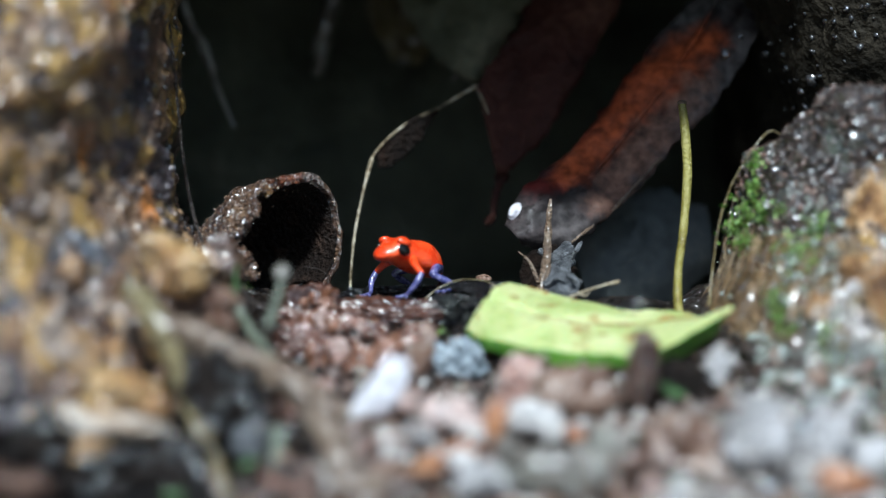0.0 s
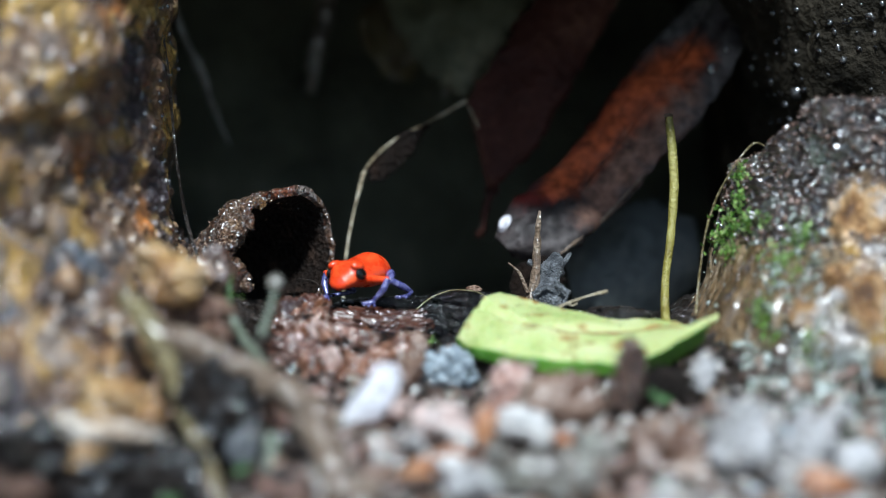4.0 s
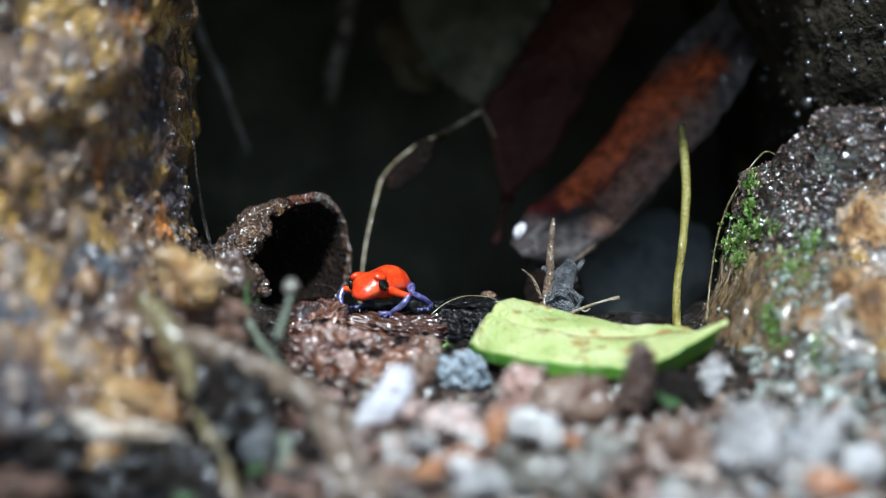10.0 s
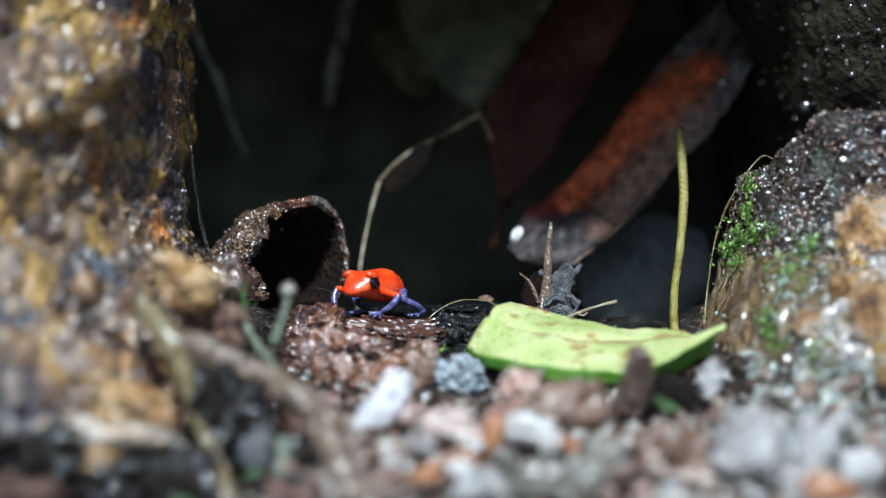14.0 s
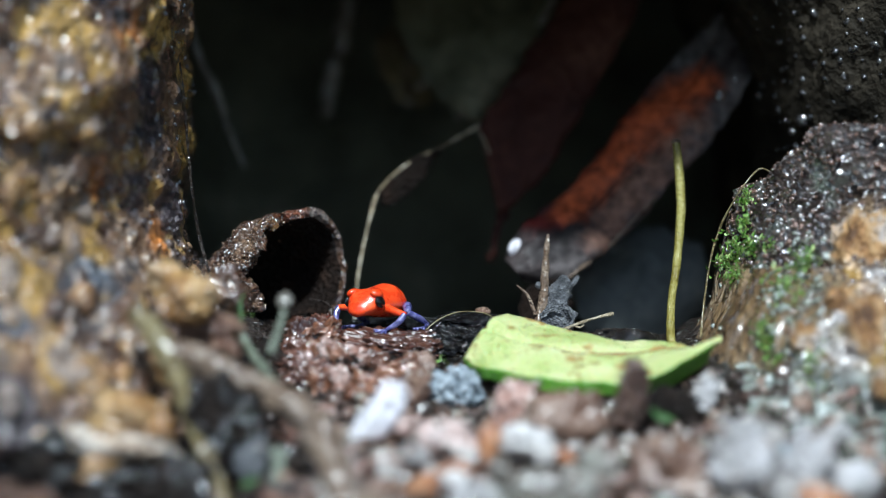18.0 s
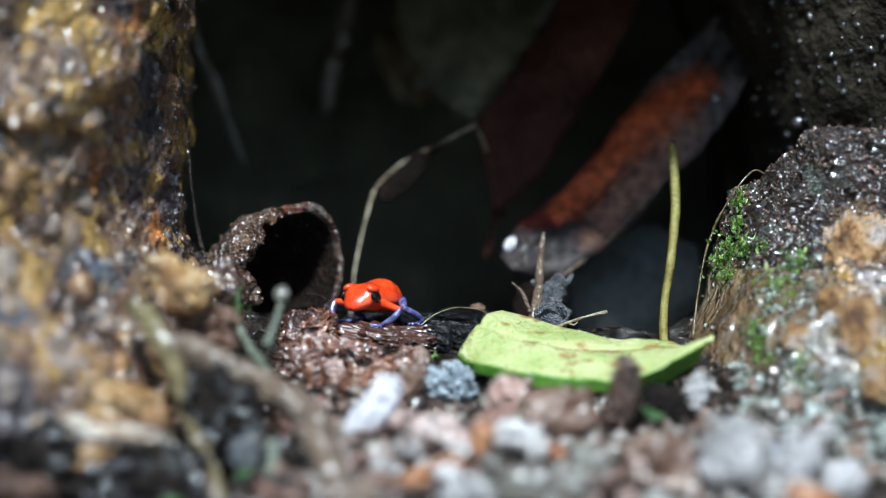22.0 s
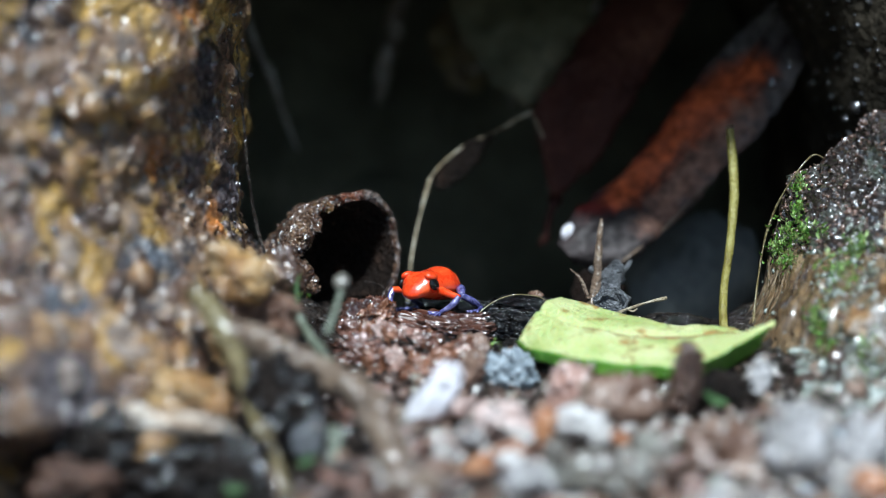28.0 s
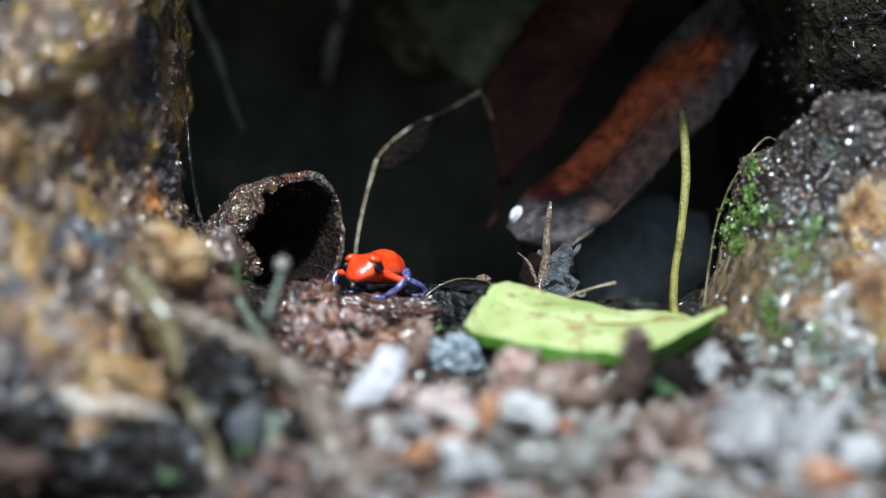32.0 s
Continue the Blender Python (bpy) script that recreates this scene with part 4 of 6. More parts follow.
part("torn_edge", tube_mesh("torn_edge", [(0.0424, 0.0380, 0.0133), (0.0473, 0.0390, 0.0171), (0.0548, 0.0410, 0.0229), (0.0619, 0.0430, 0.0303), (0.0699, 0.0450, 0.0389)], [0.0005, 0.0006, 0.0003], n=40, seg=6, rough=0.6, freq=500), M["twig"], big_leaf, "ragged pale-brown margin")

brown_leaf = part("dead_leaf", ribbon("dead_leaf",
    [(0.0147, 0.0680, 0.0615), (0.0260, 0.0740, 0.0780), (0.0390, 0.0800, 0.0976), (0.0504, 0.0880, 0.1168)],
    [(0.0212, 0.0640, 0.0324), (0.0355, 0.0620, 0.0458), (0.0521, 0.0700, 0.0732), (0.0740, 0.0840, 0.1145)], M["brownleaf"], cup=0.003, wave=0.003, seed=3), M["brownleaf"])
tagged(brown_leaf, "dry brown leaf hanging with a pale torn margin", "dead leaf")
part("torn_edge", ribbon("torn_edge", [(0.0146, 0.0670, 0.0615), (0.0182, 0.0660, 0.0540), (0.0198, 0.0650, 0.0441), (0.0207, 0.0640, 0.0333), (0.0178, 0.0630, 0.0180)],
     [(0.0172, 0.0670, 0.0611), (0.0231, 0.0660, 0.0522), (0.0254, 0.0640, 0.0423), (0.0236, 0.0640, 0.0324), (0.0196, 0.0630, 0.0189)], M["brownleaf"], wave=0.002, seed=7, n=40, m=10), M["brownleaf"], brown_leaf, "tapering brown strip of the leaf")
part("pale_margin", tube_mesh("pale_margin", [(0.0143, 0.0665, 0.0614), (0.0175, 0.0655, 0.0546), (0.0191, 0.0650, 0.0473), (0.0198, 0.0645, 0.0405)], [0.0007, 0.0013, 0.0006], n=40, seg=8, rough=0.7, freq=450, flat=0.4), M["paleedge"], brown_leaf)

fibre = part("leaf_stalk", tube_mesh("leaf_stalk", [(-0.0239, 0.0420, -0.0030), (-0.0236, 0.0430, 0.0040), (-0.0231, 0.0440, 0.0101), (-0.0223, 0.0460, 0.0171), (-0.0202, 0.0485, 0.0277), (-0.0178, 0.0510, 0.0370), (-0.0164, 0.0520, 0.0403), (-0.0118, 0.0550, 0.0456), (-0.0048, 0.0590, 0.0507), (0.0024, 0.0630, 0.0541), (0.0146, 0.0670, 0.0615)],
             [0.00032, 0.00034, 0.00036, 0.0004, 0.00036, 0.0007, 0.0004, 0.00036, 0.00034, 0.00034, 0.0006], n=110, seg=8, rough=0.5, freq=420), M["stalk"])
tagged(fibre, "thin pale bent leaf stalk rising from the mound", "leaf stalk")
part("torn_lamina", ribbon("torn_lamina", [(-0.0164, 0.0530, 0.0402), (-0.0110, 0.0560, 0.0460), (-0.0030, 0.0600, 0.0515), (0.0024, 0.0630, 0.0539)], [(-0.0154, 0.0530, 0.0358), (-0.0092, 0.0560, 0.0381), (-0.0021, 0.0600, 0.0457), (0.0029, 0.0630, 0.0534)], M["lining"], n=30, m=10, wave=0.001), M["lining"], fibre, "narrow dark remnant of the blade")

dark_leaf = part("dead_leaf", ribbon("dead_leaf", [(0.0449, 0.0700, 0.0099), (0.0531, 0.0720, 0.0208), (0.0716, 0.0760, 0.0300), (0.0881, 0.0820, 0.0229)], [(0.0492, 0.0660, -0.0062), (0.0581, 0.0660, -0.0089), (0.0729, 0.0700, -0.0090), (0.0892, 0.0800, 0.0045)], M["darkleaf"], cup=0.006, wave=0.002, seed=11), M["darkleaf"])
tagged(dark_leaf, "smooth blue-black wet leaf lying in the hollow", "dead leaf")
part("midrib", tube_mesh("midrib", [(0.0463, 0.0630, 0.0010), (0.0580, 0.0640, 0.0055), (0.0727, 0.0680, 0.0117), (0.0865, 0.0760, 0.0171)], [0.0007, 0.0006, 0.0003], n=30, seg=7), M["darkleaf"], dark_leaf)
low_leaf = part("dead_leaf", ribbon("dead_leaf", [(0.0262, 0.0340, 0.0050), (0.0301, 0.0360, 0.0102), (0.0372, 0.0380, 0.0128)], [(0.0282, 0.0300, -0.0018), (0.0342, 0.0300, -0.0018), (0.0439, 0.0340, 0.0050)], M["lining"], n=24, m=12, seed=15), M["lining"])
tagged(low_leaf, "small grey-black leaf scrap under the rotting leaf", "dead leaf")

# Water drop at the leaf tip; opaque white colour stands in for its highlight.
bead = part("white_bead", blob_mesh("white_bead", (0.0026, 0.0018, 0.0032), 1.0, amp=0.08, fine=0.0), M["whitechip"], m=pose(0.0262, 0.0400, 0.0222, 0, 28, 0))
tagged(bead, "water drop on the rotting leaf's tip, its highlight painted white", "bead")
for c, r in (((0.0898, 0.0500, 0.0704), 0.0016), ((0.0950, 0.0540, 0.0760), 0.0010)):
    drop = part("water_drop", blob_mesh("water_drop", (r, r * 0.6, r * 1.2), 1.0, amp=0.05, fine=0.0), M["water"], m=pose(*c, -28, 0, 0))
    tagged(drop, "clear water drop shining on the rotting leaf", "water drop", "drops on the leaf")

# roots hanging at the back
for pts, rad, lab in (([(-0.0840, 0.0950, 0.1083), (-0.0771, 0.0950, 0.0860), (-0.0711, 0.0960, 0.0730), (-0.0675, 0.0980, 0.0620), (-0.0621, 0.1000, 0.0490)], [0.0012, 0.0012, 0.0019, 0.0009, 0.0005], "thin grey root hanging in the hollow"),
                      ([(-0.0287, 0.1400, 0.1129), (-0.0322, 0.1380, 0.0932), (-0.0352, 0.1360, 0.0794), (-0.0367, 0.1350, 0.0677)], [0.0026, 0.003, 0.003, 0.0016], "pale grey root stub hanging in the hollow"),
                      ([(0.0417, 0.1000, 0.1088), (0.0323, 0.0980, 0.0918), (0.0192, 0.0950, 0.0767), (0.0076, 0.0920, 0.0644)], [0.001, 0.0011, 0.001, 0.0006], "slender grey twig leaning behind the leaves")):
    tagged(part("hanging_root", tube_mesh("hanging_root", pts, rad, n=40, seg=8, rough=0.35), M["dullcrumb"]), lab, "root")
grey_leaf = part("dead_leaf", ribbon("dead_leaf", [(0.0129, 0.0820, 0.0637), (0.0008, 0.0920, 0.0737), (-0.0096, 0.1050, 0.0915), (-0.0149, 0.1150, 0.1133)], [(0.0155, 0.0820, 0.0633), (0.0258, 0.0920, 0.0787), (0.0388, 0.1000, 0.0987), (0.0499, 0.1080, 0.1176)], M["olivegrey"], cup=0.004, wave=0.003, seed=19), M["olivegrey"])
tagged(grey_leaf, "dim olive-grey leaf hanging at the back of the hollow", "dead leaf")
part("midrib", tube_mesh("midrib", [(0.0143, 0.0800, 0.0636), (0.0123, 0.0880, 0.0755), (0.0140, 0.0980, 0.0932), (0.0172, 0.1070, 0.1140)], [0.0012, 0.0010, 0.0007, 0.0005], n=40, seg=8, rough=0.2), M["olivegrey"], grey_leaf)
olive_leaf = tagged(part("dead_leaf", chip_mesh("dead_leaf", 0.013, 0.016, 0.0008, 31, bend=0.003), M["root"], m=pose(*(-0.0089, 0.1500, 0.0893), 80, 10, 20)), "dim olive leaf deep in the hollow", "dead leaf")
part("midrib", tube_mesh("midrib", [(0, -0.013, 0.0006), (0.0004, 0, 0.0007), (0, 0.013, 0.0006)], [0.0003, 0.0006, 0.0003], n=16, seg=6), M["twig"], olive_leaf)

# upright stem, sticks
stem = part("plant_stem", tube_mesh("plant_stem", [(0.0705, -0.0120, -0.0083), (0.0700, -0.0080, -0.0043), (0.0707, 0.0000, 0.0055), (0.0729, 0.0060, 0.0188), (0.0745, 0.0120, 0.0340), (0.0742, 0.0160, 0.0459), (0.0735, 0.0180, 0.0543)],
            [0.0016, 0.0013, 0.0012, 0.00125, 0.0014, 0.0014, 0.0012], n=70, seg=12, rough=0.1), M["stem"])
tagged(stem, "bare olive-green stem standing upright", "plant stem")
part("stem_tip", blob_mesh("stem_tip", (0.0014, 0.0014, 0.0008), 3.0, amp=0.2), M["twig"], stem, "broken brown end", Matrix.Translation((0.0735, 0.0180, 0.0543)))

stick = part("short_stick", tube_mesh("short_stick", [(0.0303, 0.0020, -0.0046), (0.0328, 0.0060, 0.0037), (0.0339, 0.0090, 0.0137), (0.0343, 0.0110, 0.0213), (0.0349, 0.0120, 0.0262)], [0.0016, 0.0015, 0.0012, 0.0009, 0.0005], n=40, seg=9, rough=0.35), M["twig"])
tagged(stick, "short upright brown stick with a split base", "stick")
part("splinter", tube_mesh("splinter", [(0.0310, 0.0040, 0.0021), (0.0287, 0.0050, 0.0079), (0.0254, 0.0060, 0.0111)], [0.0007, 0.0005, 0.0002], n=16, seg=6), M["twig"], stick)
wad = part("fibre_wad", blob_mesh("fibre_wad", (0.0052, 0.004, 0.0052), 8.0, amp=0.3, freq=2.2, fine=0.25), M["greyfibre"], m=Matrix.Translation((0.0371, -0.0020, 0.0012)))
tagged(wad, "grey tangled wad of wet fibres behind the green leaf", "fibre wad")
for k in range(9):
    a = k * 0.7
    c = Vector((0.0, -0.0035, 0.0005))
    pts = [c + Vector((0.0048 * math.cos(a + s * 1.1), -0.001 - 0.001 * math.sin(s + k), 0.0046 * math.sin(a + s * 1.1) * (0.6 + 0.1 * k % 0.5))) for s in (0, 0.8, 1.6, 2.4)]
    part("fibre", tube_mesh("fibre", pts, [0.00022, 0.0003, 0.0002], n=16, seg=5), M["greyfibre"], wad)
stub = part("grey_stub", tube_mesh("grey_stub", [(0.0353, 0.0060, -0.0057), (0.0363, 0.0080, 0.0000), (0.0376, 0.0100, 0.0055), (0.0390, 0.0120, 0.0099), (0.0400, 0.0140, 0.0133)], [0.0034, 0.0030, 0.0026, 0.0030, 0.0016], n=60, seg=16, rough=0.5, freq=420), M["greyfibre"])
tagged(stub, "rough grey broken twig standing behind the green leaf", "twig")
part("side_stub", tube_mesh("side_stub", [(0.0380, 0.0110, 0.0061), (0.0352, 0.0120, 0.0091), (0.0315, 0.0130, 0.0114)], [0.0016, 0.0013, 0.0008], n=24, seg=10, rough=0.5, freq=420), M["greyfibre"], stub)
part("side_stub", tube_mesh("side_stub", [(0.0390, 0.0120, 0.0092), (0.0421, 0.0140, 0.0113), (0.0442, 0.0160, 0.0137)], [0.0012, 0.0009, 0.0004], n=24, seg=9, rough=0.5, freq=420), M["greyfibre"], stub)
fine_twig = part("fine_twig", tube_mesh("fine_twig", [(0.0369, -0.0140, -0.0025), (0.0414, -0.0140, -0.0004), (0.0472, -0.0130, 0.0016), (0.0530, -0.0120, 0.0030)], [0.0005, 0.0005, 0.0004, 0.0006], n=30, seg=7, rough=0.4), M["paleedge"])
tagged(fine_twig, "fine pale forked twig resting on the green leaf", "twig")
part("fork", tube_mesh("fork", [(0.0414, -0.0140, -0.0004), (0.0431, -0.0140, -0.0010), (0.0444, -0.0140, -0.0002)], [0.0004, 0.0003, 0.0002], n=12, seg=5), M["paleedge"], fine_twig)

# ---- green leaf ----
FAR = spline([(0.0221, -0.0180, 0.0032), (0.0298, -0.0190, 0.0015), (0.0379, -0.0205, -0.0017), (0.0501, -0.0230, -0.0040), (0.0613, -0.0260, -0.0047), (0.0699, -0.0300, -0.0048), (0.0745, -0.0380, -0.0064), (0.0803, -0.0500, -0.0034)], 81)
NEAR = spline([(0.0097, -0.0360, -0.0086), (0.0157, -0.0460, -0.0115), (0.0266, -0.0530, -0.0127), (0.0405, -0.0570, -0.0140), (0.0505, -0.0600, -0.0148), (0.0597, -0.0610, -0.0133), (0.0687, -0.0580, -0.0094), (0.0801, -0.0520, -0.0040)], 81)


def rib_line(u):
    """The midrib runs from the far margin by the stem down to the middle of the blade."""
    return 0.10 + 0.42 * smooth(0.92, 0.3, u)


def green_point(u, v):
    i = min(int(u * 80 + 0.5), 80)
    p = Vector(FAR[i] * (1 - v) + NEAR[i] * v)
    p.z += 0.0022 * math.sin(math.pi * v) * (1 - u * 0.6) - 0.0006 * max(v - 0.86, 0) / 0.14
    p.z -= 0.0012 * math.exp(-((v - rib_line(u)) / 0.05) ** 2)
    return p + Vector((0, 0, 0.0012 * fbm(p, 60, 3) + 0.0004 * fbm(p, 260, 2)))


green = part("green_leaf", sheet_mesh("green_leaf", green_point, 80, 40, 0.0007), M["greenleaf"])
tagged(green, "fallen yellow-green leaf with brown spots and a curled end", "leaf")
part("midrib", tube_mesh("midrib", [Vector(green_point(u, rib_line(u))) + Vector((0, 0, 0.0005)) for u in np.linspace(0.22, 0.97, 12)], [0.0003, 0.0006, 0.0009, 0.0010], n=60, seg=7), M["rib"], green, "brown midrib")
under = [Vector(green_point(u, 1.0)) for u in np.linspace(0.0, 0.98, 16)]
part("rim", ribbon("rim", under[:12], [p + Vector((0, 0.0016, -0.0012 - 0.0032 * math.sin(math.pi * k / 11))) for k, p in enumerate(under[:12])], M["leafrim"], n=60, m=6, wave=0.0003, ragged=0.0002), M["leafrim"], green, "thick fresh-green rim")
part("underside", ribbon("underside", under[8:], [p + Vector((-0.002 * k / 7, 0.011 - 0.006 * k / 7, -0.0095 + 0.004 * k / 7)) for k, p in enumerate(under[8:])], M["leafrim"], n=40, m=12, wave=0.0004, ragged=0.0003), M["leafrim"], green, "green underside of the curled end")
for k in range(5):
    u0 = 0.25 + 0.14 * k
    for s in (-1, 1):
        pts = [Vector(green_point(min(u0 - 0.09 * q, 1), min(max(rib_line(u0) + s * 0.4 * q, 0.02), 0.98))) + Vector((0, 0, 0.0004)) for q in (0, 0.35, 0.7, 1.0)]
        part("vein", tube_mesh("vein", pts, [0.00012, 0.0001, 0.00006], n=20, seg=5), M["greenleaf"], green)

# ---- mound under the frog ----
def clod(name, c, size, mat, lab, cat, seed, rot=(0, 0, 0), amp=0.3, fine=0.1, boxy=0.3, sub=5, group="", ridge=0.0, bubbles=0.0):
    ob = part(name, blob_mesh(name, size, seed, amp=amp, fine=fine, boxy=boxy, sub=sub, ridge=ridge, bubbles=bubbles), mat, m=pose(*c, *rot))
    return tagged(ob, lab, cat, group)


barks = []
barks.append(clod("bark_piece", (-0.0098, -0.0105, -0.0092), (0.0142, 0.0085, 0.0056), M["bark"], "wet red-brown bark piece under the frog", "bark piece", 1.3, (8, 4, -12), sub=6, ridge=0.42, boxy=0.4))
barks.append(clod("bark_piece", (-0.0354, -0.0130, -0.0068), (0.0066, 0.008, 0.0072), M["bark"], "wet glossy red-brown bark lump on the mound", "bark piece", 2.1, (0, -14, 20), sub=6, ridge=0.3, amp=0.45))
barks.append(clod("bark_piece", (-0.0326, -0.0090, -0.0029), (0.0034, 0.005, 0.0054), M["bark"], "small peaked bark lump on the mound", "bark piece", 2.5, (0, 24, 0), ridge=0.3))
barks.append(clod("bark_piece", (-0.0384, -0.0170, -0.0073), (0.0040, 0.005, 0.0078), M["bark"], "upright glossy bark splinter on the mound", "bark piece", 2.9, (0, 12, 0), ridge=0.35))
barks.append(clod("bark_piece", (-0.0296, -0.0340, -0.0144), (0.0105, 0.009, 0.0066), M["bark"], "crumbled glossy bark on the mound", "bark piece", 3.7, (20, 0, 0), sub=6, ridge=0.4, fine=0.2))
barks.append(clod("bark_piece", (-0.0153, -0.0340, -0.0160), (0.0120, 0.008, 0.0060), M["shadesoil"], "bark below the frog, coloured dark for the gap there", "bark piece", 4.1, (15, 12, 10), sub=6, ridge=0.36))
barks.append(clod("bark_piece", (-0.0218, -0.0280, -0.0166), (0.0064, 0.006, 0.0042), M["bark"], "jagged dark red bark crumb between the lumps", "bark piece", 4.6, (0, -12, 30), ridge=0.4))
black = clod("soil_clod", (0.0110, -0.0080, -0.0082), (0.0125, 0.010, 0.0066), M["black_soil"], "black glistening wet soil clod", "soil clod", 5.2, (0, 3, 8), sub=6, fine=0.2, ridge=0.2, bubbles=0.1)
clod("soil_clod", (0.0123, 0.0060, -0.0003), (0.009, 0.006, 0.0030), M["black_soil"], "dark crumbly soil ridge beside the clod", "soil clod", 5.9, ridge=0.3)
clod("soil_clod", (0.0155, 0.0140, 0.0026), (0.0020, 0.002, 0.0017), M["brownchip"], "small brown crumb on the soil ridge", "soil clod", 5.5)
ridge_back = clod("soil_clod", (-0.0087, 0.0170, -0.0042), (0.0185, 0.005, 0.0046), M["black_soil"], "black wet soil ridge behind the frog", "soil clod", 6.6, sub=5, ridge=0.25, fine=0.15)
clod("soil_clod", (-0.0161, 0.0040, -0.0066), (0.020, 0.009, 0.0040), M["black_soil"], "dark soil under the frog", "soil clod", 6.3, sub=6, ridge=0.25, fine=0.15)
# Lump added to darken the shaded gap under the leaf.
clod("soil_clod", (0.0646, -0.0740, -0.0228), (0.010, 0.005, 0.005), M["shadesoil"], "soil lump coloured dark as the shade under the green leaf", "soil clod", 6.1, ridge=0.35, fine=0.25, amp=0.4)
clod("soil_clod", (0.0568, -0.0040, -0.0044), (0.009, 0.006, 0.003), M["soil"], "dark gritty crumb behind the green leaf", "soil clod", 6.8)
gritty = clod("grey_stone", (0.0072, -0.0460, -0.0197), (0.0078, 0.0056, 0.0076), M["bluegrit"], "blue-grey gritty stone below the green leaf", "stone", 7.4, fine=0.08, sub=5, bubbles=0.12)
clod("white_chip", (-0.0149, -0.0950, -0.0257), (0.0038, 0.003, 0.0124), M["whitechip"], "pale lilac-white wood chip standing aslant", "wood chip", 8.2, (14, 34, 0), amp=0.35, boxy=0.45, ridge=0.25, fine=0.2)
crumbs("stone_grains", [gritty], 420, 0.0004, 0.0010, M["bluegrit"], 27, "blue-grey rounded grains on the gritty stone", "grains", flat=0.85)
crumbs("soil_grains", [black, ridge_back], 2400, 0.00025, 0.0006, M["blackgrain"], 28, "black wet grains glittering on the soil clod", "grains")
crumbs("bark_grains", barks[:4] + barks[6:], 60, 0.0002, 0.00045, M["redgrain"], 29, "wet red-brown grains glistening on the bark of the mound", "grains")
crumbs("bark_crumbs", barks[4:5], 150, 0.0004, 0.0014, M["pinkgrain"], 30, "wet pinkish crumbs on the crumbled bark", "crumbs")

for at, size, mat, lab, seed, rot in (
    ((-0.031, -0.02, -0.003), (0.005, 0.0036, 0.003), "redbark", "smooth rounded rusty bark chip on the mound", 81.1, (0, -25, 0)),
    ((-0.0329, -0.036, -0.0099), (0.0026, 0.0024, 0.0046), "redbark", "glistening rusty bark chip standing on the mound", 81.7, (0, 10, 20)),
    ((-0.0279, -0.038, -0.0086), (0.0022, 0.0022, 0.0042), "pinkchip", "glistening pink-brown bark chip leaning on another", 82.3, (0, -22, 0)),
    ((-0.024, -0.039, -0.0108), (0.0024, 0.0022, 0.0058), "redbark", "long rusty pale bark splinter on the mound", 82.9, (0, -30, 10)),
    ((-0.0201, -0.037, -0.0088), (0.0046, 0.0022, 0.0022), "pinkchip", "wet pinkish bark chip lying on the mound", 83.5, (0, 14, 0)),
    ((-0.0154, -0.037, -0.01), (0.0028, 0.0024, 0.0032), "redbark", "rusty bark crumb at the edge of the mound", 84.1, (0, 30, 0)),
    ((-0.0307, -0.047, -0.0157), (0.003, 0.0024, 0.0036), "redbark", "pale glistening bark crumb below the mound", 84.7, (0, 0, 30)),
    ((-0.0243, -0.048, -0.0162), (0.0024, 0.0022, 0.0044), "pinkchip", "upright pinkish bark splinter below the mound", 85.3, (0, -18, 0)),
    ((-0.0172, -0.052, -0.0184), (0.0052, 0.0034, 0.0044), "redbark", "rusty brown bark lump below the mound", 85.9, (0, 20, 0)),
    ((-0.0093, -0.046, -0.0134), (0.0062, 0.0026, 0.003), "redbark", "rusty bark chip lying aslant below the frog", 86.5, (0, -28, 0)),
    ((-0.0036, -0.044, -0.0128), (0.0042, 0.0028, 0.0046), "tanleaf", "brown scrap between the bark and the gritty stone", 87.1, (0, 15, 0)),
    ((-0.0043, -0.054, -0.019), (0.0034, 0.0026, 0.0046), "redbark", "rusty bark crumb beside the white chip", 87.7, (0, -10, 0)),
):
    clod("bark_chip", at, size, M[mat], lab, "bark chip", seed, rot, amp=0.4, fine=0.16, boxy=0.45, ridge=0.3, sub=5, group="bark chips on the mound")

for pts, rad, mat, lab in (
    ([(-0.0024, -0.0060, -0.0030), (0.0023, -0.0040, 0.0009), (0.0086, -0.0020, 0.0032), (0.0156, 0.0000, 0.0028), (0.0197, 0.0000, 0.0008)], [0.0002, 0.00022, 0.00015], "root", "golden-brown fibre arching over the black soil"),
    ([(-0.0062, -0.0140, -0.0061), (-0.0018, -0.0140, -0.0041), (0.0022, -0.0150, -0.0051), (0.0009, -0.0180, -0.0089)], [0.0003, 0.0003, 0.0002], "root", "golden-brown fibre curled at the clod"),
    ([(-0.0315, 0.0040, -0.0021), (-0.0292, 0.0060, 0.0029), (-0.0313, 0.0080, 0.0057), (-0.0361, 0.0100, 0.0067)], [0.0003, 0.00028, 0.0002], "soil", "fine dark rootlet by the bark curl"),
    ([(0.0934, -0.0340, 0.0113), (0.0956, -0.0350, 0.0146), (0.1001, -0.0370, 0.0168), (0.1048, -0.0400, 0.0175)], [0.0003, 0.0004, 0.0003], "sprout", "pale rootlet lying on the mossy ledge"),
    ([(-0.0524, -0.0600, -0.0052), (-0.0515, -0.0580, 0.0001), (-0.0519, -0.0560, 0.0055), (-0.0512, -0.0550, 0.0086)], [0.0007, 0.0006, 0.0003], "greenscrap", "thin green blade beside the roots"),
):
    tagged(part("rootlet", tube_mesh("rootlet", pts, rad, n=36, seg=6, rough=0.3, freq=500), M[mat]), lab, "rootlet", "rootlets and fibres")

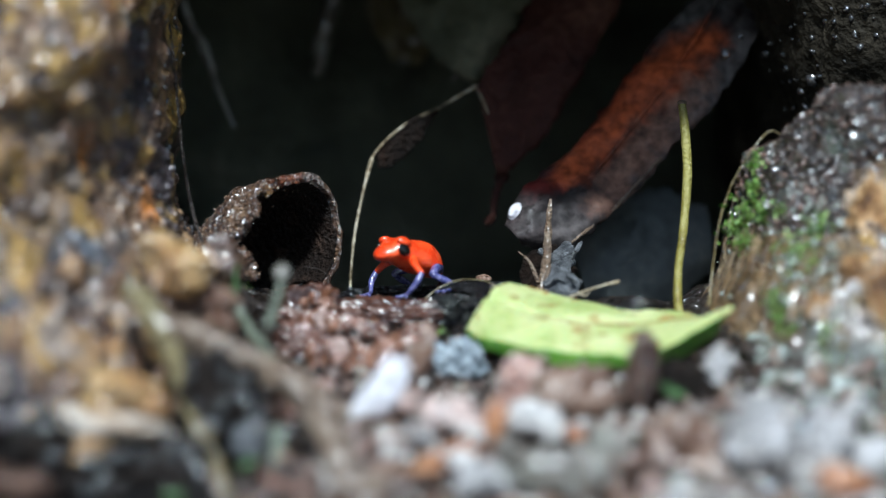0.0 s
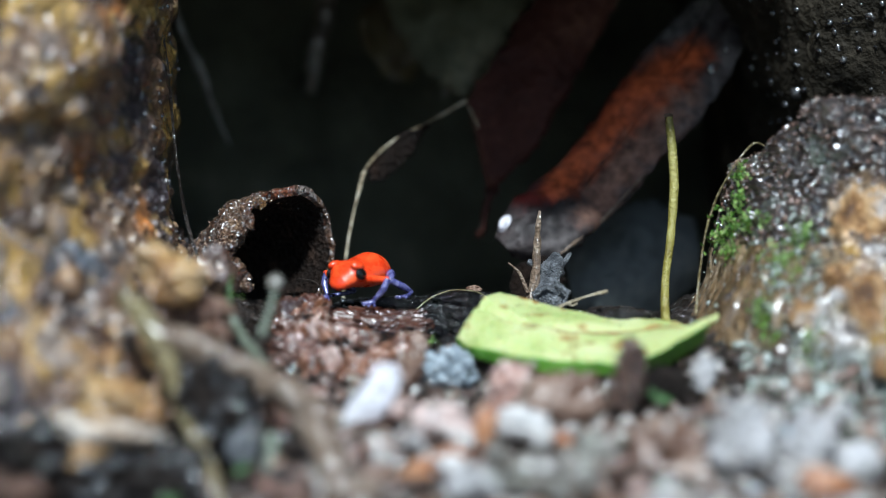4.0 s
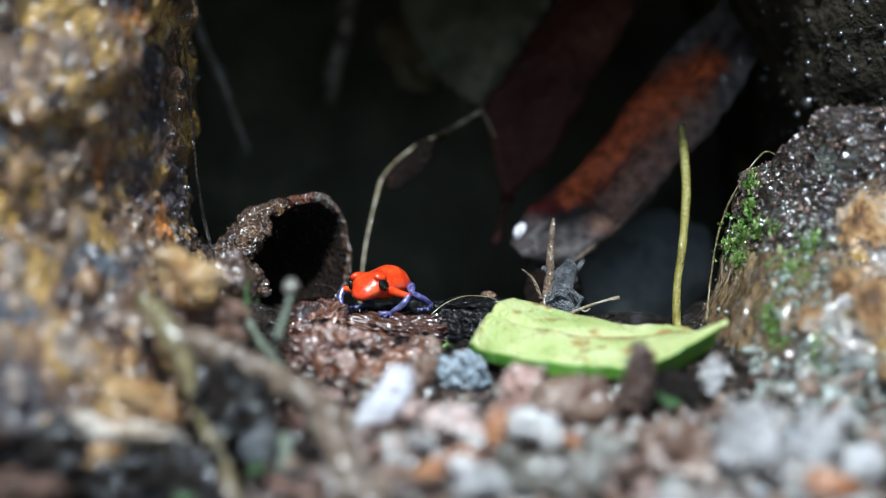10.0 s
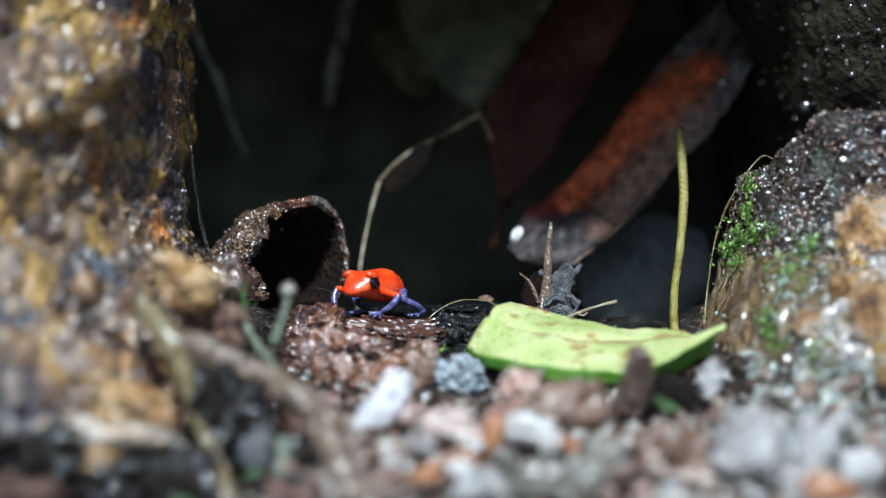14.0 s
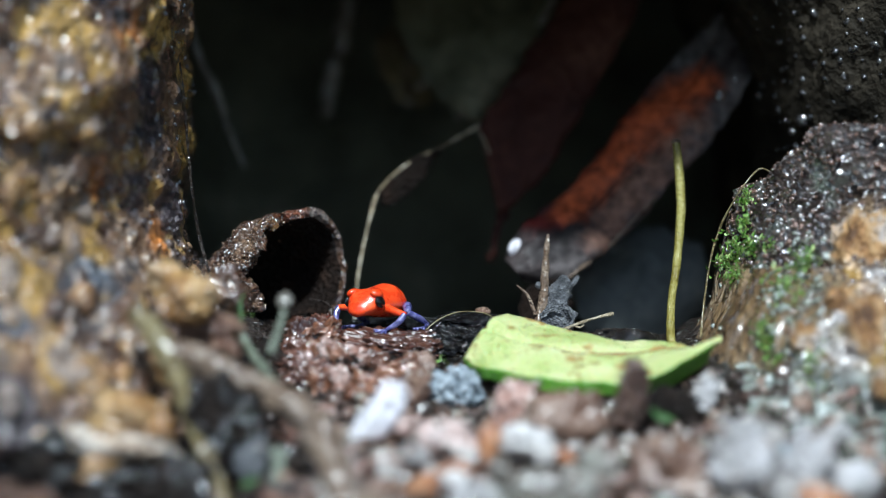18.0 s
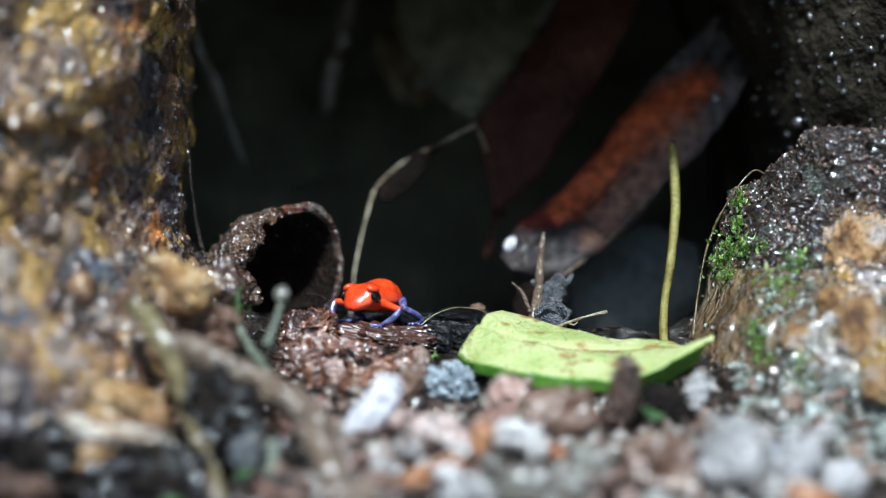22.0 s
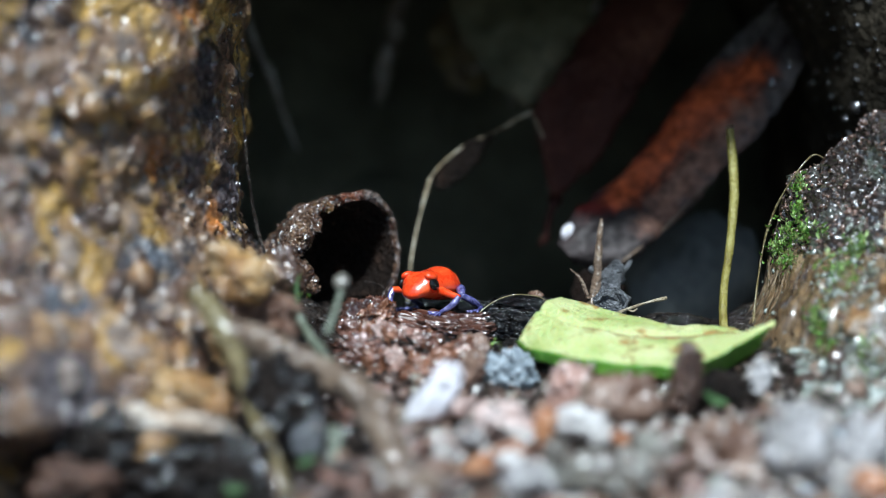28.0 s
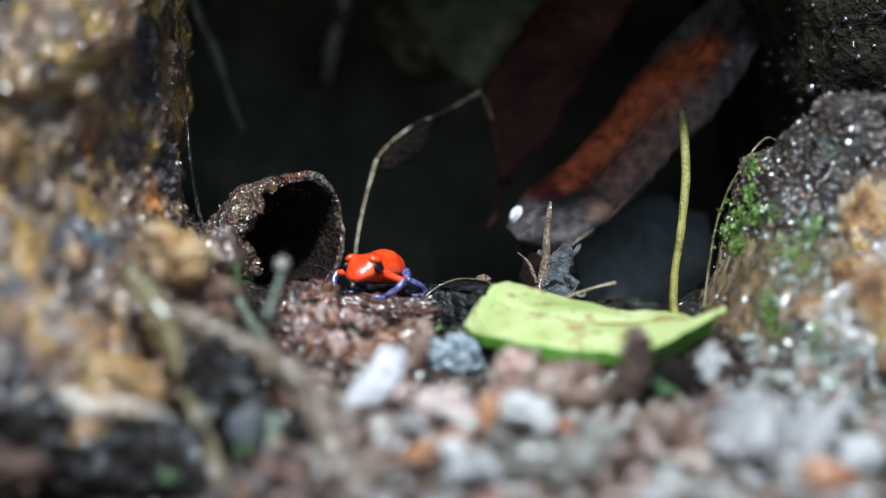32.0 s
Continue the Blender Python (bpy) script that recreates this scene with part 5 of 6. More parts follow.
# ---- foreground litter, the larger pieces ----
pieces = []
for at, size, mat, lab, seed, rot in (
    ((0.0227, -0.0850, -0.0192), (0.0054, 0.0056, 0.0060), "rosechip", "pinkish-white rounded lump below the green leaf", 11.1, (0, 20, 0)),
    ((0.0194, -0.0920, -0.0261), (0.0045, 0.0040, 0.0036), "pinkchip", "pinkish-brown crumb under the pale lump", 12.4, (0, 0, 0)),
    ((0.0352, -0.0940, -0.0232), (0.0104, 0.0068, 0.0068), "tanleaf", "brown leaf scrap curled on the litter", 13.7, (0, -10, 0)),
    ((0.0246, -0.1040, -0.0282), (0.0061, 0.0047, 0.0044), "palechip", "pale pebble in the litter", 15.0, (0, 12, 0)),
    ((0.0300, -0.1060, -0.0313), (0.0029, 0.0035, 0.0035), "palechip", "pale end of a pebble in the litter", 16.3, (0, 0, 0)),
    ((0.0052, -0.1050, -0.0282), (0.0096, 0.0050, 0.0047), "rosechip", "salmon-pink chip in the litter", 17.6, (0, 4, 0)),
    ((0.0151, -0.1070, -0.0291), (0.0032, 0.0037, 0.0049), "rust", "red-brown end of the salmon chip", 18.9, (0, 0, 0)),
    ((0.0011, -0.1190, -0.0382), (0.0103, 0.0039, 0.0034), "rust", "orange-brown stick of rotten wood in the litter", 20.2, (0, -30, 0)),
    ((0.0096, -0.1140, -0.0319), (0.0029, 0.0032, 0.0026), "palechip", "small white crumb in the litter", 21.5, (0, 0, 0)),
    ((-0.0030, -0.1120, -0.0316), (0.0040, 0.0032, 0.0026), "pebble", "grey-white crumb beside the white chip", 22.8, (0, 20, 0)),
    ((-0.0093, -0.1170, -0.0355), (0.0037, 0.0031, 0.0024), "palechip", "small pale sliver in the litter", 24.1, (0, 25, 0)),
    ((0.0348, -0.1060, -0.0320), (0.0029, 0.0030, 0.0023), "rust", "tan tip of a wood crumb", 25.4, (0, 20, 0)),
    ((0.0531, -0.0880, -0.0182), (0.0039, 0.0043, 0.0090), "brownchip", "dark brown upright leaf scrap", 26.7, (0, 10, 0)),
    ((0.0627, -0.1130, -0.0356), (0.0121, 0.0084, 0.0086), "tanleaf", "large brown crumpled leaf scrap", 28.0, (0, 20, 0)),
    ((0.0736, -0.0750, -0.0177), (0.0030, 0.0036, 0.0055), "pebble", "pale grey chip beside the ledge", 29.3, (0, 22, 0)),
    ((0.0789, -0.1170, -0.0313), (0.0086, 0.0083, 0.0086), "pebble", "round grey-white pebble on the litter", 30.6, (0, 0, 0)),
    ((0.0950, -0.1210, -0.0320), (0.0060, 0.0061, 0.0080), "pebble", "tall pale pebble on the litter", 31.9, (0, 8, 0)),
    ((0.1066, -0.1190, -0.0369), (0.0060, 0.0049, 0.0046), "pebble", "grey pebble against the ledge", 33.2, (0, 0, 0)),
    ((0.0911, -0.1280, -0.0391), (0.0065, 0.0041, 0.0037), "palechip", "pale bluish pebble on the litter", 34.5, (0, 0, 0)),
    ((0.0963, -0.1380, -0.0409), (0.0064, 0.0041, 0.0036), "rust", "orange chip on the litter", 35.8, (0, 10, 0)),
    ((0.0305, -0.1270, -0.0394), (0.0121, 0.0051, 0.0048), "dullcrumb", "dull mossy pebble on the litter", 37.1, (0, 4, 0)),
    ((0.0122, -0.1270, -0.0412), (0.0065, 0.0044, 0.0040), "pebble", "pinkish-grey chip in the litter", 38.4, (0, 0, 0)),
    ((0.0068, -0.1210, -0.0381), (0.0048, 0.0039, 0.0034), "palechip", "grey-white crumb beside the orange stick", 39.7, (0, 0, 0)),
    ((0.0176, -0.1180, -0.0346), (0.0029, 0.0034, 0.0031), "dullcrumb", "dull grey crumb in the litter", 41.0, (0, 0, 0)),
    ((-0.0061, -0.0980, -0.0252), (0.0021, 0.0028, 0.0021), "rosechip", "small round pink seed beside the white chip", 42.3, (0, 0, 0)),
    ((-0.0172, -0.1360, -0.0426), (0.0084, 0.0046, 0.0042), "twig", "dull beige crumb on the litter", 43.6, (0, 10, 0)),
    ((0.0426, -0.1120, -0.0358), (0.0066, 0.0059, 0.0058), "dullcrumb", "grey-green mossy crumb in the litter", 44.9, (0, 0, 0)),
    ((-0.0450, -0.1080, -0.0316), (0.0044, 0.0047, 0.0061), "greyfibre", "blue-grey stone under the roots", 46.2, (0, 0, 0)),
    ((-0.0185, -0.0520, -0.0190), (0.0066, 0.0034, 0.0028), "bark", "red-brown leaf scrap on the front of the mound", 47.5, (0, -25, 0)),
    ((-0.0043, -0.0600, -0.0178), (0.0034, 0.0039, 0.0071), "brownchip", "brown leaf strip beside the gritty stone", 48.8, (0, 28, 0)),
    ((-0.0151, -0.0450, -0.0161), (0.0047, 0.0029, 0.0022), "bark", "dark red scrap beside the white chip", 50.1, (0, -30, 0)),
):
    pieces.append(clod("litter_piece", at, size, M[mat], lab, "litter", seed, rot, sub=4, amp=0.32, fine=0.08, boxy=0.3, ridge=0.08, group="larger litter pieces"))

crumbs("litter_crumbs", pieces, 420, 0.0006, 0.0020, M["littercrumb"], 36, "small brown, pink and grey crumbs lying on the larger litter", "crumbs", lambda c, n: n.z > 0.25, sink=0.1)
crumbs("ground_crumbs", [ground], 1100, 0.0009, 0.0030, M["littercrumb"], 37, "brown, pink and grey crumbs filling the gaps in the litter", "crumbs", lambda c, n: -0.155 < c.y < -0.055 and -0.035 < c.x < 0.12, sink=-0.2)

for c, s, rot in (((0.0604, -0.0900, -0.0228), 0.0052, (60, 20, 30)), ((0.0480, -0.1090, -0.0321), 0.003, (70, 0, 0)), ((-0.0448, -0.1170, -0.0383), 0.0032, (60, -30, 10)), ((-0.0614, -0.1290, -0.0446), 0.0035, (70, 0, 0))):
    tagged(part("green_scrap", chip_mesh("green_scrap", s * 0.8, s * 0.35, 0.0006, s * 900, bend=0.001), M["greenscrap"], m=pose(*c, *rot)), "small green leaf scrap in the litter", "leaf scrap", "green scraps")

# roots, sticks and lumps at the foot of the tree
for name, pts, rad, mat, lab in (
    ("root", [(-0.0764, -0.0950, 0.0044), (-0.0708, -0.1000, -0.0013), (-0.0657, -0.1030, -0.0085), (-0.0626, -0.1060, -0.0163), (-0.0592, -0.1100, -0.0255), (-0.0550, -0.1160, -0.0347), (-0.0483, -0.1250, -0.0471)], [0.0026, 0.0032, 0.0030, 0.0026, 0.0022, 0.0024, 0.0018], "root", "olive-brown root creeping down from the tree base"),
    ("root", [(-0.0683, -0.1000, -0.0042), (-0.0607, -0.1020, -0.0074), (-0.0510, -0.1030, -0.0111), (-0.0413, -0.1050, -0.0160), (-0.0330, -0.1080, -0.0215), (-0.0270, -0.1100, -0.0271)], [0.003, 0.0042, 0.0034, 0.0034, 0.0036, 0.0030], "twig", "thick brown root lying over the litter"),
    ("root", [(-0.0353, -0.1070, -0.0172), (-0.0287, -0.1120, -0.0248), (-0.0236, -0.1180, -0.0344), (-0.0196, -0.1250, -0.0445)], [0.0036, 0.0046, 0.0040, 0.003], "twig", "brown stick slanting over the litter"),
    ("root", [(-0.0581, -0.1170, -0.0330), (-0.0546, -0.1200, -0.0391), (-0.0509, -0.1240, -0.0448)], [0.0012, 0.0016, 0.0014], "twig", "thin brown rootlet beside the olive root"),
    ("root", [(-0.0571, -0.1050, -0.0133), (-0.0541, -0.1070, -0.0204), (-0.0496, -0.1090, -0.0275)], [0.0016, 0.002, 0.0014], "flake", "short tan stub beside the root"),
    ("root", [(-0.0379, -0.1130, -0.0301), (-0.0374, -0.1170, -0.0383), (-0.0389, -0.1210, -0.0465)], [0.0022, 0.0024, 0.0022], "sprout", "grey-green stalk standing on the litter"),
    ("root", [(-0.0532, -0.0600, 0.0002), (-0.0463, -0.0720, -0.0087), (-0.0378, -0.0880, -0.0170)], [0.0012, 0.0014, 0.001], "sprout", "thin grey-green rootlet beside the sprout"),
):
    tagged(part(name, tube_mesh(name, pts, rad, n=60, seg=12, rough=0.45, freq=260), M[mat]), lab, "root", "roots at the tree base")

soil_lumps = []
for c, size, mat, lab, seed, rot in (
    ((-0.0638, -0.0880, 0.0080), (0.0066, 0.0070, 0.0063), "orange_chunk", "orange rotten wood knob at the tree base", 31.2, (0, 15, 0)),
    ((-0.0693, -0.0830, 0.0130), (0.0042, 0.0050, 0.0039), "orange_chunk", "pale orange crumb on the wood knob", 32.1, (0, 0, 0)),
    ((-0.0763, -0.1080, -0.0211), (0.0090, 0.0080, 0.0044), "orange_chunk", "orange shelf of rotten wood at the tree base", 33.0, (0, 6, 0)),
    ((-0.0794, -0.1130, -0.0290), (0.0127, 0.0060, 0.0032), "cream", "pale bleached underside of the wood shelf", 33.9, (0, 4, 0)),
    ((-0.0685, -0.1120, -0.0266), (0.0035, 0.0050, 0.0049), "orange_chunk", "bright orange end of the wood shelf", 34.8, (0, 0, 0)),
    ((-0.0843, -0.1160, -0.0352), (0.0055, 0.0050, 0.0029), "orange_chunk", "small orange wood crumb under the shelf", 35.7, (0, -10, 0)),
    ((-0.0919, -0.1040, -0.0133), (0.009, 0.006, 0.007), "flake", "yellowish bark lump on the tree base", 34.6, (0, 30, 0)),
    ((-0.1018, -0.1250, -0.0436), (0.010, 0.008, 0.005), "brownchip", "reddish bark lump at the tree base", 35.8, (0, 0, 0)),
    ((-0.0558, -0.0450, 0.0092), (0.004, 0.005, 0.006), "wetbark", "brown bark crumb beside the curl of bark", 36.4, (0, -20, 0)),
    ((-0.0577, -0.0800, -0.0024), (0.008, 0.007, 0.006), "brownchip", "brown bark crumb among the roots", 37.5, (0, 20, 0)),
    # The darkest soil lumps carry the shade under shelf and roots in their colour.
    ((-0.0646, -0.1180, -0.0425), (0.012, 0.008, 0.008), "shadesoil", "soil lump coloured dark as the shade among the roots", 38.2, (0, 0, 0)),
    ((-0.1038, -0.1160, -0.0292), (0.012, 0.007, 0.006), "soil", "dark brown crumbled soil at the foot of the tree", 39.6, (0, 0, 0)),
    ((-0.1014, -0.1180, -0.0354), (0.013, 0.008, 0.006), "shadesoil", "soil coloured dark as the shade at the foot of the tree", 39.4, (0, 0, 0)),
    ((-0.0832, -0.1160, -0.0427), (0.014, 0.008, 0.006), "shadesoil", "soil coloured dark as the shade under the orange shelf", 39.1, (0, 0, 0)),
    ((-0.0526, -0.1080, -0.0218), (0.008, 0.006, 0.009), "shadesoil", "soil coloured dark as the shaded gap between the roots", 39.9, (0, 10, 0)),
    ((-0.0322, -0.1120, -0.0359), (0.007, 0.005, 0.006), "shadesoil", "soil crumb coloured dark as the shade beside the stick", 40.6, (0, 0, 0)),
):
    lump = clod("wood_lump", c, size, M[mat], lab, "wood lump", seed, rot, sub=5, fine=0.16, amp=0.4, ridge=0.2, group="lumps at the tree base")
    if mat in ("shadesoil", "soil"):
        soil_lumps.append(lump)
crumbs("soil_crumbs", soil_lumps, 700, 0.0005, 0.0020, M["blackgrain"], 35, "dark wet soil crumbs heaped under the roots", "crumbs", lambda c, n: n.z > -0.2, sink=0.1)

sprout = part("sprout", tube_mesh("sprout", [(-0.0418, -0.0840, -0.0068), (-0.0404, -0.0820, -0.0023), (-0.0389, -0.0800, 0.0028), (-0.0383, -0.0790, 0.0066)], [0.0012, 0.001, 0.0009, 0.0009], n=24, seg=9), M["sprout"])
tagged(sprout, "tiny grey-green sprout with a round head", "sprout")
part("head", blob_mesh("head", (0.0022, 0.0022, 0.0024), 2.0, amp=0.12), M["dullcrumb"], sprout, "pale round head", Matrix.Translation((-0.0383, -0.0790, 0.0070)))

# orange stones on the ledge
for c, size, seed, rot, lab in (((0.1240, -0.0420, 0.0180), (0.0120, 0.0032, 0.0115), 41.0, (0, 22, 8), "flat weathered tan-orange stone set in the mossy ledge"), ((0.1173, -0.0760, -0.0004), (0.0055, 0.0036, 0.0080), 42.0, (0, -12, 0), "ochre stone set in the mossy ledge"),
                                ((0.1015, -0.0636, -0.0030), (0.0032, 0.0024, 0.0036), 43.0, (0, 15, 0), "pale tan stone chip on the ledge"), ((0.1215, -0.0890, -0.0137), (0.0045, 0.003, 0.0045), 44.0, (0, 15, 0), "ochre stone corner at the ledge's foot"),
                                ((0.1125, -0.0600, 0.0065), (0.0036, 0.0024, 0.0040), 45.0, (0, -20, 0), "cream stone chip beside the tan stone")):
    clod("ledge_stone", c, size, M["tanstone"], lab, "stone", seed, rot, amp=0.35, boxy=0.5, ridge=0.25, fine=0.12, group="stones in the ledge")

# ---- the frog ----
def frog_body_mesh():
    """Torso and head in one skin: forward is +x."""
    prof = [(-0.0092, 0.0004, 0.0004, -0.0012), (-0.0084, 0.0019, 0.0018, -0.0010), (-0.0062, 0.0036, 0.0034, -0.0003), (-0.0028, 0.0045, 0.0041, 0.0002), (0.0008, 0.0044, 0.0039, 0.0003),
            (0.0034, 0.0042, 0.0034, 0.0005), (0.0056, 0.0042, 0.0031, 0.0005), (0.0075, 0.0033, 0.0024, -0.0003), (0.0089, 0.0021, 0.0016, -0.0009), (0.0097, 0.0005, 0.0005, -0.0012)]
    rows = spline(prof, 44)
    seg, verts, faces = 28, [], []
    for x, w, h, zc in rows:
        for k in range(seg):
            a = 2 * math.pi * k / seg
            c, s = math.cos(a), math.sin(a)
            p = Vector((x, max(w, 0.0002) * c, zc + max(h, 0.0002) * (s if s > 0 else s * 0.85)))
            brow = math.exp(-((x - 0.0050) / 0.0017) ** 2) * max(0.0, math.exp(-((abs(c) - 0.72) / 0.3) ** 2)) * (1 if s > 0 else 0)
            p += Vector((0, 0.0006 * brow * (1 if c > 0 else -1), 0.0009 * brow))
            hump = math.exp(-((x + 0.0035) / 0.003) ** 2) * max(s, 0) ** 2
            p.z += 0.0005 * hump
            d = Vector((0, c, s))
            verts.append(p + d * (0.00016 * fbm(p, 700, 3)))
    n = len(rows)
    for i in range(n - 1):
        for k in range(seg):
            faces.append((i * seg + k, i * seg + (k + 1) % seg, (i + 1) * seg + (k + 1) % seg, (i + 1) * seg + k))
    faces += [tuple(range(seg))[::-1], tuple((n - 1) * seg + k for k in range(seg))]
    return mesh_of("body", verts, faces)


frog = new("frog")
tagged(frog, "tiny glossy red frog with blue-violet limbs on the mound", "frog")
part("body", frog_body_mesh(), M["frog_red"], frog, "bright orange-red back and head")
for s in (-1, 1):
    eye = part("eye", blob_mesh("eye", (0.0017, 0.0008, 0.00140), 1.0, amp=0.0, fine=0.0), M["frog_eye"], frog, "bulging glossy black eye", pose(0.0052, s * 0.0044, 0.0010, s * 14, -18))
    part("eyelid", blob_mesh("eyelid", (0.0019, 0.0014, 0.0010), 2.0, amp=0.05, fine=0.0), M["frog_red"], frog, m=pose(0.0051, s * 0.0034, 0.0030, s * -28))

ARM_AT, LEG_AT = (0.0024, 0.0041, -0.0008), (-0.0060, 0.0026, -0.0010)


ELBOW = (0.0004, 0.0056, 0.0)


def frog_arm(s):
    """Upper arm from the shoulder; forearm with its toes from the elbow."""
    upper = part("upper_arm", tube_mesh("upper_arm", [(-0.0005, s * -0.0006, 0.0), (0.0004, s * 0.0024, 0.0001), (0.0004, s * 0.0057, 0.0)], [0.0012, 0.0009, 0.0007], n=16, seg=12, rough=0.04), M["frog_red"], frog, "orange-red upper arm")
    fore = part("forearm", tube_mesh("forearm", [(0, 0, 0.0002), (0.0014, s * -0.0001, -0.0021), (0.0028, s * -0.0017, -0.0046)], [0.00072, 0.0008, 0.00045], n=16, seg=10, rough=0.05), M["frog_blue"], frog, "violet-blue forearm")
    for dx, dy in ((0.0018, -0.0020), (0.0026, -0.0010), (0.0026, 0.0004), (0.0014, 0.0014)):
        part("toe", tube_mesh("toe", [(0.0028, s * -0.0017, -0.0046), (0.0028 + dx * 0.6, s * (-0.0017 + dy * 0.6), -0.0051), (0.0028 + dx, s * (-0.0017 + dy), -0.0053)], [0.0004, 0.00024, 0.00036], n=10, seg=7, rough=0.0), M["frog_blue"], fore)
    return upper, fore


def frog_leg(s):
    leg = part("leg", tube_mesh("leg", [(-0.0008, s * -0.0004, 0), (0.0022, s * 0.0028, 0.0), (0.0048, s * 0.0048, -0.0012)], [0.0013, 0.0012, 0.0008], n=18, seg=12, rough=0.04), M["frog_blue"], frog, "blue-violet thigh", pose(LEG_AT[0], s * LEG_AT[1], LEG_AT[2]))
    part("shank", tube_mesh("shank", [(0.0048, s * 0.0048, -0.0012), (0.0020, s * 0.0060, -0.0026), (-0.0014, s * 0.0060, -0.0040)], [0.0008, 0.0009, 0.00055], n=16, seg=10, rough=0.04), M["frog_blue"], leg)
    part("tarsus", tube_mesh("tarsus", [(-0.0014, s * 0.0060, -0.0040), (0.0010, s * 0.0072, -0.0046), (0.0030, s * 0.0080, -0.0048)], [0.00055, 0.0005, 0.0004], n=14, seg=9, rough=0.04), M["frog_blue"], leg)
    for dx, dy in ((0.0028, -0.0008), (0.0032, 0.0006), (0.0024, 0.0020)):
        part("toe", tube_mesh("toe", [(0.0030, s * 0.0080, -0.0048), (0.0030 + dx, s * (0.0080 + dy), -0.0050)], [0.0004, 0.00034], n=8, seg=7, rough=0.0), M["frog_blue"], leg)
    return leg


arms = {s: frog_arm(s) for s in (-1, 1)}
legs = {s: frog_leg(s) for s in (-1, 1)}
SIZE = 1.26
for ob in frog.children_recursive:
    ob.data.transform(Matrix.Scale(SIZE, 4))
    ob.location = ob.location * SIZE

# ---- moss and small litter ----
def moss_mesh(name, spots, seed):
    rng = random.Random(seed)
    verts, faces = [], []
    for c, spread, n in spots:
        for _ in range(n):
            u = Vector((rng.gauss(0, spread), rng.gauss(0, spread * 0.8), rng.gauss(0, spread)))
            p = Vector(c) + u
            d = Vector((rng.gauss(-0.3, 0.6), rng.gauss(-0.7, 0.5), rng.gauss(0.6, 0.5))).normalized()
            side = d.cross(Vector((rng.random(), rng.random(), rng.random()))).normalized()
            ln, w = rng.uniform(0.0008, 0.0022), rng.uniform(0.0002, 0.00045)
            up = d.cross(side) * w * 0.8
            k = len(verts)
            verts += [p - side * w, p + side * w, p + d * ln * 0.6 + side * w * 0.8 + up, p + d * ln * 0.6 - side * w * 0.8 + up, p + d * ln]
            faces += [(k, k + 1, k + 2, k + 3), (k + 3, k + 2, k + 4)]
    return mesh_of(name, verts, faces)


MOSS = [(0.0913, -0.0143, 0.0224, 0.0022, 190), (0.0936, -0.0143, 0.0297, 0.0012, 80), (0.0945, -0.0129, 0.0356, 0.0010, 70), (0.0958, -0.0096, 0.0384, 0.0008, 30), (0.0887, -0.0083, 0.0177, 0.0018, 120), (0.0945, -0.0212, 0.0223, 0.0016, 110),
        (0.0989, -0.0266, 0.0228, 0.0010, 30), (0.0894, -0.0175, 0.0141, 0.0016, 90), (0.0933, -0.0491, -0.0007, 0.0018, 120), (0.0936, -0.0527, -0.0053, 0.0016, 90), (0.0950, -0.0577, -0.0099, 0.0016, 60), (0.1003, -0.0424, 0.0112, 0.0030, 130)]
MOSS += [(0.1075, -0.0402, 0.0183, 0.0022, 120), (0.1022, -0.0480, 0.0089, 0.0026, 80), (0.1024, -0.0708, -0.0164, 0.0024, 80), (0.1037, -0.0718, -0.0084, 0.0020, 60), (0.0864, -0.0495, -0.0191, 0.0018, 60), (0.1108, -0.0771, -0.0249, 0.0028, 70),
         (-0.0516, -0.0500, 0.0031, 0.0010, 14), (0.0030, -0.0340, -0.0100, 0.0014, 16)]
moss = part("moss", moss_mesh("moss", [((x - (0.0034 * smooth(-0.02, 0.042, z) if x > 0.05 else 0.0), y, z), s, n) for x, y, z, s, n in MOSS], 3), M["moss"])
tagged(moss, "bright green moss tufts on the wet ledge", "moss", kind="stuff")

creeper = part("creeper", tube_mesh("creeper", [(0.0780, -0.0140, -0.0051), (0.0795, -0.0100, 0.0071), (0.0820, -0.0060, 0.0204), (0.0854, -0.0060, 0.0305), (0.0898, -0.0080, 0.0385), (0.0933, -0.0080, 0.0432), (0.0959, -0.0080, 0.0453), (0.0985, -0.0060, 0.0447), (0.1008, -0.0040, 0.0432)], [0.0004, 0.00036, 0.0003, 0.0003, 0.00018], n=80, seg=7, rough=0.5), M["root"])
tagged(creeper, "thin olive creeper along the ledge's rim", "creeper")


